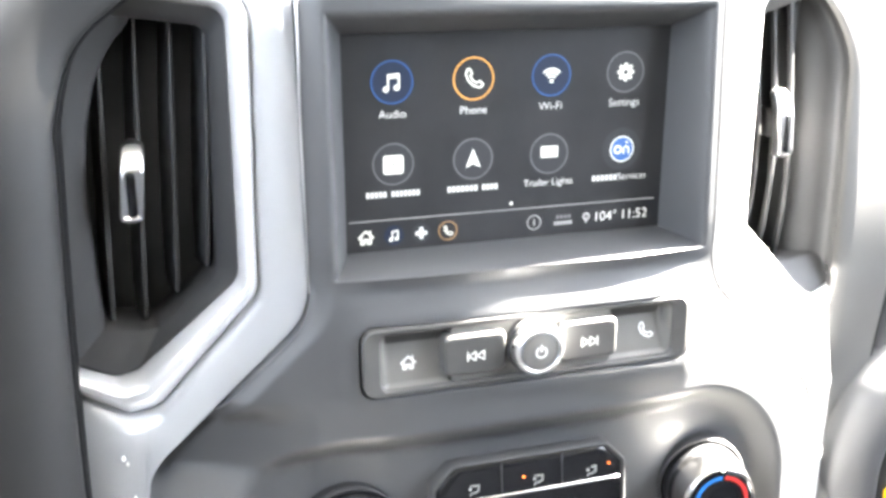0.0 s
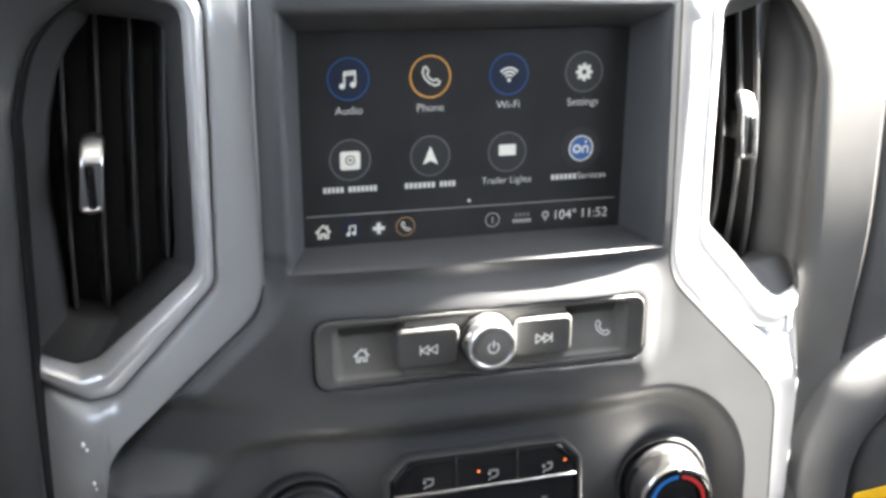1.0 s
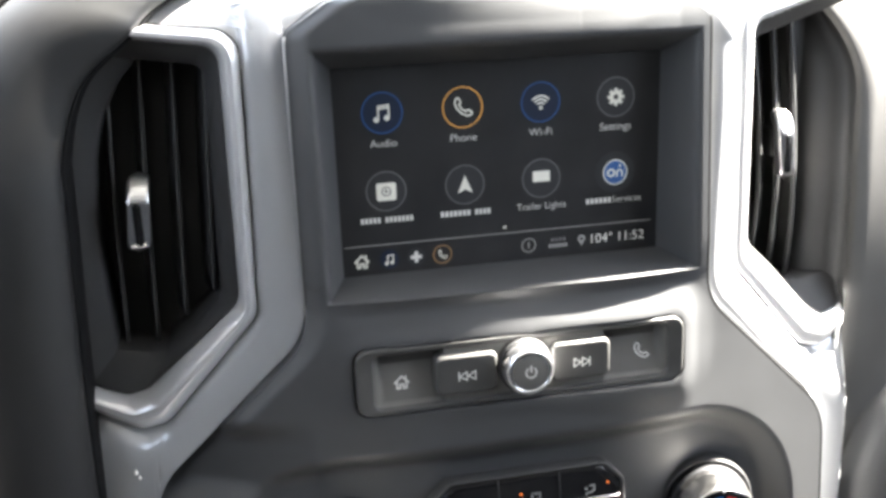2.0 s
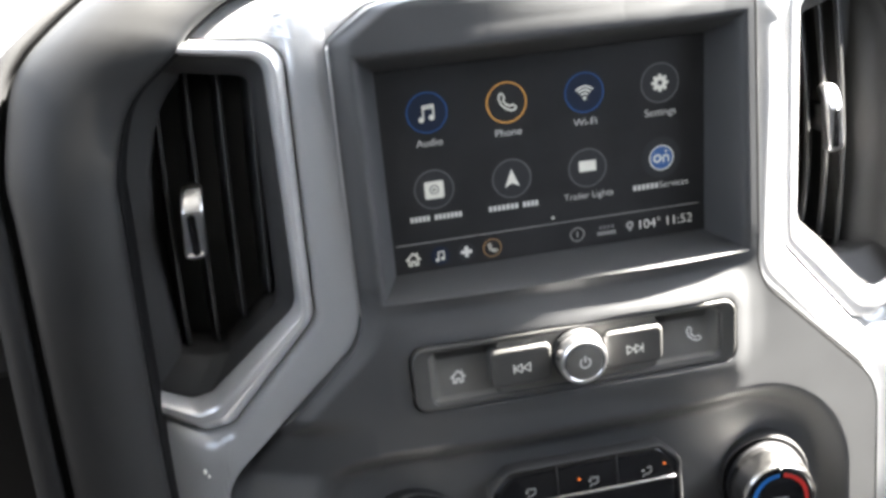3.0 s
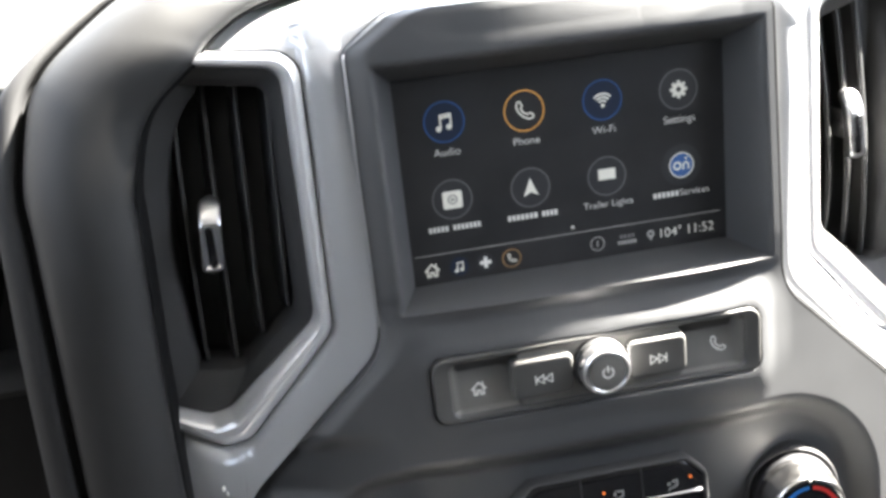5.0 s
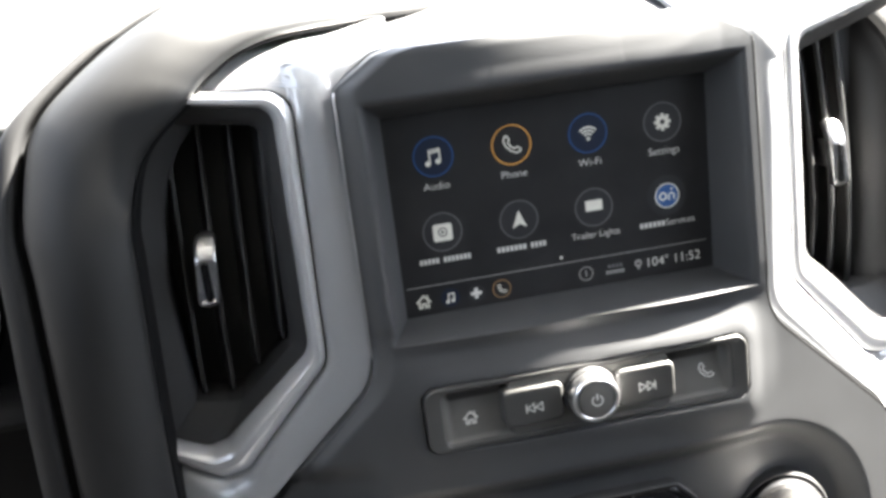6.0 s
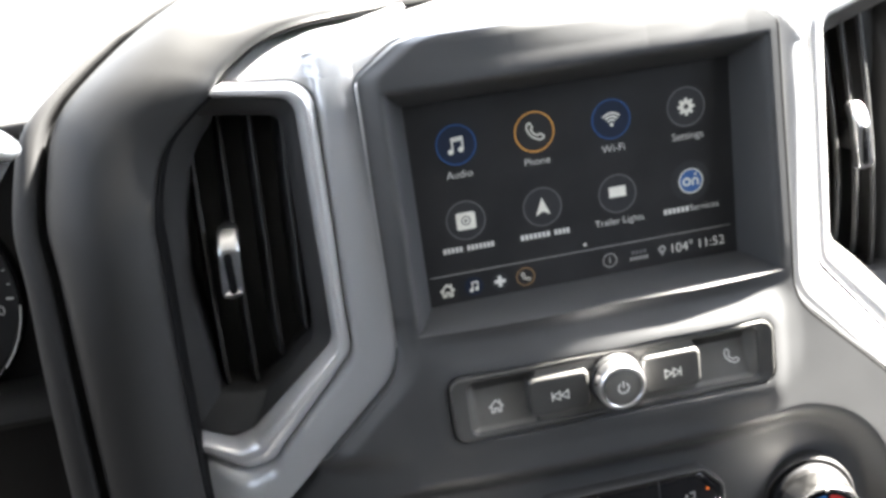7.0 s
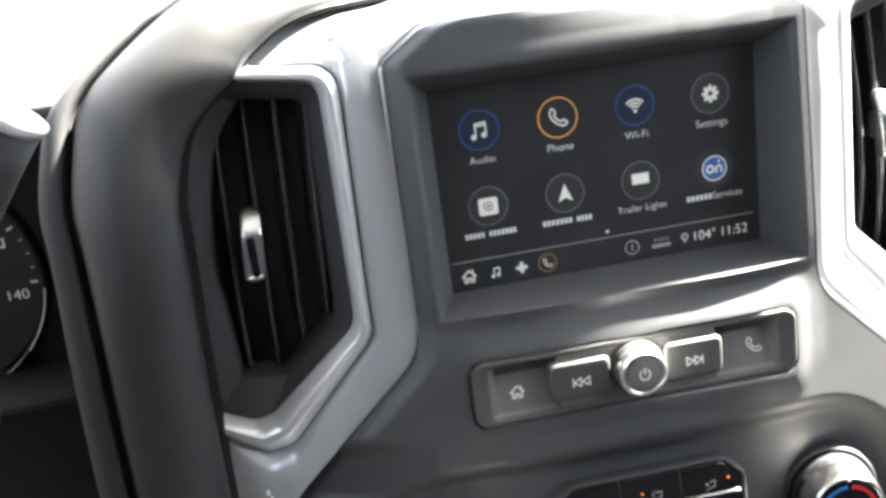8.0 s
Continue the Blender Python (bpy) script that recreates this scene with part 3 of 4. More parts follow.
# ---------------------------------------------------------------- climate controls
def climate():
    at = pose(0.0005, -0.0290, -0.1510, -6)
    t = thing("climate_controls", "gloss black climate button panel with a bright strip", "control panel", at=at)

    def cham(inset, y):
        w, h, c = 0.0478 - inset, 0.0245 - inset, 0.0095
        pts = [(w, h - c), (w - c, h), (-w + c, h), (-w, h - c), (-w, -h + c), (-w + c, -h), (w - c, -h), (w, -h + c)]
        loop = []
        for i, p in enumerate(pts):
            a, b = Vector(p), Vector(pts[(i + 1) % len(pts)])
            loop += [a.lerp(b, f) for f in (0.04, 0.35, 0.65, 0.96)]
        return [Vector((q.x, y, q.y)) for q in loop]
    part("surround", loft([cham(-0.0010, 0.006), cham(-0.0008, -0.0062), cham(-0.0003, -0.0067), cham(0.0003, -0.0066), cham(0.0008, -0.0040)], first=False), INNER, t)
    part("face", loft([cham(0.0010, 0.004), cham(0.0010, -0.0052), cham(0.0016, -0.0058), cham(0.0040, -0.0060)]), GLOSS, t)
    part("strip", loft([rrect(0.0455, 0.0008, 0.0005, -0.004, 0, 0.0070), rrect(0.0455, 0.0008, 0.0005, -0.0068, 0, 0.0070), rrect(0.0452, 0.0004, 0.0003, -0.0073, 0, 0.0070)]), METAL, t, "bright metal strip")
    for x in (-0.0150, 0.0155):
        part("button_gap", box(x - 0.0003, x + 0.0003, -0.0064, -0.0050, 0.0085, 0.0232), RUBBER, t)
    y = -0.0066
    for cx, kind in ((-0.0285, 0), (0.0035, 1), (0.0310, 2)):
        ink = Ink(y)
        ink.disc(cx - 0.0022, 0.0128, 0.0008, 14)
        ink.stroke([(cx - 0.0003, 0.0140), (cx + 0.0019, 0.0142), (cx + 0.0018, 0.0116), (cx - 0.0003, 0.0106)], 0.0008)
        ink.stroke([(cx - 0.0010, 0.0110), (cx - 0.0024, 0.0097)], 0.0007)
        if kind != 2:
            ink.rect(cx - 0.0024, cx + 0.0003, 0.0141, 0.0147)
        ink.put("airflow_symbol", DIMPRINT, t)
    for cx in (-0.0040, 0.0400):
        part("indicator_led", loft([circle(0.0006, -0.0060, cx, 0.0145, 16), circle(0.0006, -0.0064, cx, 0.0145, 16), circle(0.0003, -0.0066, cx, 0.0145, 16)]), LED, t, "lit amber indicator")
    for cx in (-0.0290, 0.0040, 0.0290):
        Ink(y).rect(cx - 0.0024, cx + 0.0024, -0.0060, -0.0048).rect(cx - 0.0014, cx + 0.0014, -0.0036, -0.0030).put("lower_symbol", DIMPRINT, t)
    for side in (-1, 1):
        d = thing("climate_dial", "round metal temperature dial with a red and blue arc" if side > 0 else "round metal fan dial in a dark collar", "knob", "climate dials",
                  at=pose(0.0966, -0.0330, -0.1595, -3, 0, -6) if side > 0 else pose(-0.0850, -0.0330, -0.1550, -3))
        part("collar", lathe([(0.0240, 0.014), (0.0239, 0.0062), (0.0234, 0.0050), (0.0226, 0.0048), (0.0219, 0.0062)], k=64), RUBBER, d)
        part("skirt", lathe([(0.0212, 0.012), (0.0211, 0.0022), (0.0208, 0.0010), (0.0202, 0.0006)], k=64), DARKMETAL, d, "dark metal skirt")
        prof = [(0.0203, 0.0014), (0.0200, -0.0050), (0.0190, -0.0120), (0.0184, -0.0150), (0.0178, -0.0160), (0.0170, -0.0163), (0.0165, -0.0156)]
        part("barrel", lathe(prof, k=72), METAL, d, "polished metal barrel")
        f = part("face", lathe([(0.0166, -0.012), (0.0166, -0.0152), (0.0160, -0.0158), (0.0080, -0.0160)], k=64), GLOSS, d, "gloss black dial face")
        if side > 0:
            Ink(-0.0164).ring(0, 0, 0.0122, 0.0142, 92, 250).put("cold_arc", COLD, f)
            Ink(-0.0164).ring(0, 0, 0.0122, 0.0142, -50, 84).put("hot_arc", HOT, f)
            Ink(-0.0164).rect(-0.0040, 0.0040, -0.0010, 0.0014).put("dial_mark", UI_GREY, f)
        else:
            Ink(-0.0164).ring(0, 0, 0.0122, 0.0132, -40, 220).put("fan_arc", PRINT, f)
        part("pointer", box(-0.0007, 0.0007, -0.0166, -0.0120, 0.0160, 0.0186, 0.0003), PRINT, d)


climate()


# ---------------------------------------------------------------- side trim and air vents
def side_depth(u):
    """How far back the skin beside the stack lies at the distance u from the middle."""
    return -0.0105 + 0.20 * (u - 0.110) + 3.0 * max(0.0, u - 0.172) ** 2


RING_OUT = [(0.222, 0.0975, 0), (0.1157, 0.0863, 0.013), (0.1185, -0.0405, 0.014), (0.1640, -0.0925, 0.012), (0.1770, -0.0955, 0.010), (0.222, -0.0745, 0)]
RING_IN = [(0.222, 0.0925, 0), (0.1255, 0.0790, 0.007), (0.1265, -0.0340, 0.012), (0.1715, -0.0748, 0.008), (0.1810, -0.0778, 0.008), (0.222, -0.0645, 0)]
FRAME_IN = [(0.222, 0.0830, 0), (0.1318, 0.0715, 0.006), (0.1345, -0.0345, 0.010), (0.1610, -0.0590, 0.006), (0.1690, -0.0600, 0.006), (0.222, -0.0545, 0)]
# the silver trim, from below the ring's top corner down
TRIM_RING = [(0.1160, 0.0700, 0), *RING_OUT[2:]]
TRIM_OUT = [(0.0980, 0.0700, 0), (0.0982, -0.0500, 0.030), (0.1726, -0.1215, 0.036), (0.1740, -0.2400, 0.004), (0.222, -0.2400, 0)]
TRIM_RISE = ((0.0, 0.0060), (0.0, 0.0034), (0.015, 0.0022), (0.06, 0.0000), (0.12, -0.0012), (0.25, -0.0017), (0.4, -0.0018), (0.55, -0.0018), (0.7, -0.0016),
             (0.82, -0.0013), (0.92, -0.0012), (0.975, -0.0012), (0.993, -0.0009), (1.0, -0.0002), (1.0, 0.0080))


def trim_shoulder(s, shift, lim):
    """The top of the silver trim: it rolls back over the stack's corner and the vent on to the dash top."""
    rows = []
    roll = [(0.0700 + 0.034 * math.sin(radians(a)), 0.034 * (1 - math.cos(radians(a)))) for a in np.linspace(0, 80, 41)]
    for z, back in roll + [(0.1060, 0.044), (0.1110, 0.065), (0.1160, 0.100), (0.1190, 0.150), (0.1150, 0.200)]:
        inner = (stack_half(z) + 0.0002 if s < 0 else stack_right(z) - shift + 0.0002) if z < 0.0980 else 0.0692 - 0.4 * min(0.02, z - 0.0980)
        # outwards it follows the ring's rounded corner, then the ring's top
        if z < 0.0747:
            outer = 0.1178
        elif z < 0.0873:
            outer = 0.1308 - math.sqrt(max(0.0, 0.013 ** 2 - (z - 0.0747) ** 2))
        else:
            outer = min(lim, 0.1295 + (z - 0.0873) * 9.5)
        row = []
        for k in range(33):
            x = inner + (outer - inner) * k / 32
            f = max(0.0, min(1.0, (0.1160 - x) / 0.018))
            lift = float(np.interp(f, [q[0] for q in TRIM_RISE[1:14]], [q[1] for q in TRIM_RISE[1:14]]))
            edge = max(x, 0.0980)
            y = side_depth(edge) + lift + (0.0555 * z - 0.0175 + crown(min(x, 0.0980)) - side_depth(0.0980)) * f * f + back
            row.append(Vector((s * (x + shift), y, z)))
        rows.append([row[0] + Vector((0, 0.008, 0)), row[0] + Vector((0, 0.001, 0))] + row)
    return sheet(rows)



def lean(z):
    """How far the passenger side's fascia leans back as it rises."""
    return 0.75 * max(0.0, z + 0.10) ** 2 + 2.6 * max(0.0, z - 0.035) ** 2


def away(p, line):
    """The distance from a point to a line of points."""
    best = 1.0
    for a, b in zip(line, line[1:]):
        f = max(0.0, min(1.0, (p - a).dot(b - a) / max((b - a).length_squared, 1e-12)))
        best = min(best, (a.lerp(b, f) - p).length)
    return best


def side_unit(s):
    right = s > 0
    shift = -0.0025 if right else 0.0
    lim = 0.1930 if right else 0.222

    def at(p, lift):
        u = min(p.x, lim if right else lim - 0.036 * smooth(0.050, 0.086, p.y))
        return Vector((s * (u + shift), side_depth(u) + lift, p.y))
    rise = 0.010 if right else 0.0

    def raised(line):
        """The vent's top edge climbs outwards a little more on the passenger side."""
        return [(line[0][0], line[0][1] + rise, 0), (line[1][0], line[1][1] - 0.2 * rise, line[1][2]), *line[2:]]
    ro, ri, fi = (fillet(raised(c)) for c in (RING_OUT, RING_IN, FRAME_IN))
    tr, to = fillet(TRIM_RING), fillet(TRIM_OUT)
    edge = [p for p in to if p.x < 0.1738]
    # silver trim from the ring to the stack's edge
    trim = thing("dash_side_trim", "satin silver painted trim beside the centre stack" if not right else "sunlit satin silver trim beside the centre stack", "dashboard trim", "dashboard side trims")
    rows = []
    for f, lift in TRIM_RISE:
        row = []
        for a, b in zip(tr, to):
            p = a.lerp(b, f)
            # share of the way from the ring to the stack's edge
            g = f
            if not right:
                d = away(p, tr)
                g = d / (d + away(p, edge))
            e = min(b.x, lim) if right else stack_half(p.y)
            q = at(p, lift if f in (0.0, 1.0) else float(np.interp(g, [k[0] for k in TRIM_RISE[1:14]], [k[1] for k in TRIM_RISE[1:14]])))
            if right:
                # swells out beside the stack and faces the sun; its foot turns away
                q.y -= 0.0050 * (0.3 + 0.7 * smooth(-0.120, -0.050, q.z)) * f * (1 - f ** 8) * smooth(0.0720, 0.0500, q.z) + 0.38 * max(0.0, q.x - 0.172) * smooth(-0.100, -0.125, q.z)
            q.y += (0.0555 * q.z - 0.0175 + crown(e) - side_depth(e)) * (g * g * smooth(-0.235, -0.225, b.y) if right else g ** (1 + smooth(-0.085, -0.040, p.y)))
            row.append(q)
        rows.append(row)
    part("trim_skin", sheet(rows), SILVER, trim)
    part("trim_shoulder", trim_shoulder(s, shift, lim if right else 0.186), SILVER, trim, "trim top rolling over on to the dash")
    if not right:
        # white specks painted on where the trim shows sun glints
        for fx, fz, fr in ((-0.1812, -0.1135, 0.0013), (-0.1797, -0.1160, 0.0009), (-0.1778, -0.1318, 0.0010), (-0.1771, -0.1345, 0.0008)):
            fy = min((p for row in rows[1:14] for p in row), key=lambda p: (p.x - fx) ** 2 + (p.z - fz) ** 2).y - 0.0003
            part("glint_fleck", loft([[Vector((fx + fr * k * math.cos(math.tau * j / 10) * 0.7, fy - d, fz + fr * k * math.sin(math.tau * j / 10))) for j in range(10)] for k, d in ((1.0, -0.001), (1.0, 0.0004), (0.7, 0.0009), (0.2, 0.0011))]), PRINT, trim, "tiny white fleck painted in for a sun glint")
    if right:
        wall = [[Vector((s * (0.1905 + shift + k * 0.004), side_depth(0.1905) - 0.001 + k * 0.030, z)) for k in (0, 0.15, 0.5, 1)] for z in np.linspace(-0.080, -0.24, 20)]
        thick(part("trim_flank", sheet(wall), SILVER, trim), 0.0015)
    # the vent
    v = thing("air_vent", "black louvred air vent in bright silver ring beside instruments" if not right else "black louvred air vent in sunlit silver ring", "air vent", "dashboard air vents")
    ease = 0.12 if right else 1.0

    def band(name, steps, mat, label):
        part(name, sheet([[at(a.lerp(b, f), lift * (ease if lift < 0 else 1.0)) for a, b in zip(ri, ro)] for f, lift in steps]), mat, v, label)
    band("ring", ((0.0, 0.020), (0.0, 0.0060), (0.04, 0.0036), (0.12, 0.0006), (0.22, -0.0022), (0.32, -0.0042), (0.40, -0.0050), (0.45, -0.0050), (0.49, -0.0047), (0.53, -0.0050), (0.58, -0.0050), (0.66, -0.0044), (0.76, -0.0028), (0.87, -0.0006), (0.97, 0.0014), (0.97, 0.008)), RINGM, "bright silver ring")
    # near-black strip set behind the ring to give its gap shade
    band("ring_gap", ((0.80, 0.0040), (0.95, 0.0040), (1.06, 0.0044)), GAPDARK, "near-black strip standing in for the ring gap's shade")
    rows = []
    for f, lift in ((0.0, 0.0030), (0.06, 0.0034), (0.5, 0.0075), (0.94, 0.0120), (1.0, 0.0135), (1.0, 0.0400)):
        rows.append([at(a.lerp(b, f), lift) for a, b in zip(ri, fi)])
    part("inner_frame", sheet(rows), INNER, v, "matt dark grey inner frame")
    deep = [[Vector((s * (u + shift), side_depth(u) + 0.040, z)) for u in np.linspace(0.120, 0.262 if right else 0.222, 8)] for z in np.linspace(0.10 if right else 0.082, -0.075, 6)]
    thick(part("duct", sheet(deep), BLACK, v), 0.002)
    if not right:
        rows = []
        for z in np.linspace(0.084, -0.075, 28):
            z = float(z)
            u = float(np.interp(z, (-0.052, -0.022, 0.003, 0.030, 0.051, 0.064, 0.075), (0.1840, 0.1852, 0.1855, 0.1826, 0.1772, 0.1703, 0.1600)))
            rows.append([Vector((-a, side_depth(0.19) + b, z)) for a, b in ((0.212, 0.004), (u + 0.010, 0.0065), (u + 0.0015, 0.0100), (u, 0.0115), (u + 0.0005, 0.0400))])
        part("frame_side", sheet(rows), INNER, v, "matt dark grey curved side of the frame")
    else:
        rows = []
        for z in np.linspace(0.100, -0.098, 44):
            z = float(z)
            x0 = 0.1920 - 0.0014 * smooth(-0.03, 0.03, z) - 12.0 * max(0.0, z - 0.035) ** 2 + 0.68 * lean(z)
            rows.append([Vector((x0 + a, 0.009 + lean(z) + b, z)) for a, b in ((-0.0032, -0.0030), (-0.0016, 0.0030), (-0.0036, 0.0066), (-0.0080, 0.0078), (-0.0130, 0.0105), (-0.0180, 0.0150), (-0.0220, 0.0210), (-0.0245, 0.0290), (-0.0255, 0.0400))])
        part("frame_side", sheet(rows), BLACK, v, "matt black curved side of the frame")
    # upright louvres, bowed forward at mid height
    xs = (0.1345, 0.1485, 0.1630, 0.1775) if not right else (0.1415, 0.1530, 0.1645)
    for i, u in enumerate(xs):
        rows = []
        top = 0.078 + 0.08 * (u - 0.14)
        bottom = -0.036 - 0.85 * (u - 0.136) if u < 0.165 else -0.0605
        for z in np.linspace(top, bottom, 24):
            q = (z - bottom) / (top - bottom)
            bow = 0.0075 * math.sin(math.pi * min(1, max(0, q)) ** 0.8)
            y = side_depth(u) + 0.0235 - bow
            slant = 0.0150 if right else 0.0045
            prof = ((-0.0008 + slant, 0.024), (-0.0011, 0.003), (-0.0008, 0.0006), (0.0, 0.0), (0.0008, 0.0006), (0.0011, 0.003), (0.0008 + slant, 0.024))
            rows.append([Vector((s * (u + shift + a + 0.006 * (0.5 - q)), y + b, float(z))) for a, b in prof])
        part("louvre", loft(rows), LOUVRE, v)
    u = 0.1665 if not right else 0.1500
    zc = 0.0076 if not right else 0.0155
    yb = side_depth(0.165) + 0.0165
    rows = []
    for k in range(25):
        q = -1 + 2 * k / 24
        w = (0.0043 if right else 0.0050) * (1 - abs(q) ** 14) ** 0.5 if abs(q) < 0.999 else 0.0012
        w = max(w, 0.0012)
        y = yb - 0.0125 + (0.0050 if right else 0.0090) * max(0.0, (q - 0.30) / 0.70) ** 1.6 + 0.004 * max(0.0, (-q - 0.7) / 0.3) ** 2
        z = zc + 0.0172 * q
        rows.append([Vector((s * (u - 0.0015 * q) + w * a, (y + 0.0055 if b is None else y + b), z)) for a, b in ((-1, None), (-1, 0.0018), (-0.97, 0.0007), (-0.88, 0.0001), (-0.6, 0.0), (0.6, 0.0), (0.88, 0.0001), (0.97, 0.0007), (1, 0.0018), (1, None))])
    tab = part("tab", loft(rows), RIMM, v, "bright silver adjusting tab")
    part("tab_insert", loft([rrect(0.0019, 0.0098, 0.0018, yb - 0.008, s * (u + 0.0004), zc - 0.0042), rrect(0.0019, 0.0098, 0.0018, yb - 0.0127, s * (u + 0.0004), zc - 0.0042), rrect(0.0014, 0.0092, 0.001, yb - 0.0129, s * (u + 0.0004), zc - 0.0042)]), GLOSS, tab, "black tab insert")
    part("tab_stem", box(min(s * u - 0.001, s * u + 0.001), max(s * u - 0.001, s * u + 0.001), yb - 0.008, yb + 0.012, zc - 0.008, zc + 0.006), BLACK, tab)


side_unit(-1)
side_unit(1)


# ---------------------------------------------------------------- dash top
def dash_top():
    t = thing("dash_top_pad", "sunlit grained soft pad along the dashboard top", "dashboard pad", kind="structure")
    rows = []
    for y, z in ((-0.004, 0.070), (-0.004, 0.0885), (-0.002, 0.0925), (0.004, 0.0955), (0.015, 0.0990), (0.04, 0.1045), (0.10, 0.114), (0.2, 0.120), (0.35, 0.126), (0.55, 0.130), (0.62, 0.12)):
        row = []
        for x in np.linspace(-0.215, 0.80, 161):
            back = 0.026 * smooth(0.060, 0.100, abs(x)) + (0.050 * smooth(0.140, 0.200, x) if x > 0 else 0.03 * smooth(0.150, 0.215, -x))
            row.append(Vector((float(x), y + back * (1 - smooth(0.1, 0.5, y)), z + 0.004 * smooth(0.09, 0.13, abs(x)) + 0.004 * smooth(0.14, 0.2, x))))
        rows.append(row)
    thick(part("pad_skin", sheet(rows), PAD, t), 0.004)


dash_top()


# ---------------------------------------------------------------- instrument binnacle
HOOD_LEFT = [(-0.240, -0.030, -0.30), (-0.238, -0.024, -0.14), (-0.2376, -0.018, -0.044), (-0.2376, -0.012, 0.0186), (-0.2382, -0.008, 0.042), (-0.2336, -0.003, 0.0655),
             (-0.2288, 0.001, 0.0804), (-0.2216, 0.005, 0.0910), (-0.2097, 0.010, 0.1013), (-0.1952, 0.016, 0.1117), (-0.1822, 0.022, 0.1195), (-0.1608, 0.036, 0.1300), (-0.1305, 0.066, 0.1400),
             (-0.0800, 0.130, 0.1460), (0.0100, 0.260, 0.1460)]
HOOD_RIGHT = [(-0.1975, -0.020, -0.30), (-0.197, -0.018, -0.14), (-0.1965, -0.015, -0.06), (-0.1942, -0.014, 0.018), (-0.1935, -0.014, 0.0364), (-0.1870, -0.012, 0.0595),
              (-0.1780, -0.011, 0.0735), (-0.1608, -0.010, 0.0880), (-0.1536, -0.005, 0.0957), (-0.1457, 0.000, 0.1014), (-0.1332, 0.007, 0.1081), (-0.1130, 0.018, 0.1124), (-0.0800, 0.038, 0.1132),
              (-0.0300, 0.078, 0.1136), (0.0600, 0.220, 0.1240)]


def resample(line, n):
    pts = [Vector(p) for p in line]
    # Catmull-Rom through the points
    out = []
    for i in range(len(pts) - 1):
        p0, p1, p2, p3 = pts[max(i - 1, 0)], pts[i], pts[i + 1], pts[min(i + 2, len(pts) - 1)]
        for j in range(n):
            f = j / n
            out.append(0.5 * ((2 * p1) + (p2 - p0) * f + (2 * p0 - 5 * p1 + 4 * p2 - p3) * f * f + (3 * p1 - p0 - 3 * p2 + p3) * f ** 3))
    return out + [pts[-1]]


def between(columns, n=6):
    """A skin between the hood's two lines; a column gives the share across, the swell, and a step in x, inwards and ahead."""
    lefts, rights = resample(HOOD_LEFT, n), resample(HOOD_RIGHT, n)
    rows = []
    for i, (l, r) in enumerate(zip(lefts, rights)):
        d = (lefts[min(i + 1, len(lefts) - 1)] - lefts[max(i - 1, 0)]).normalized()
        out = (r - l).cross(d).normalized()
        back = -out
        rows.append([l.lerp(r, f) + out * h + Vector((sx, ahead, 0)) + back * deep for f, h, sx, deep, ahead in columns])
    return sheet(rows)


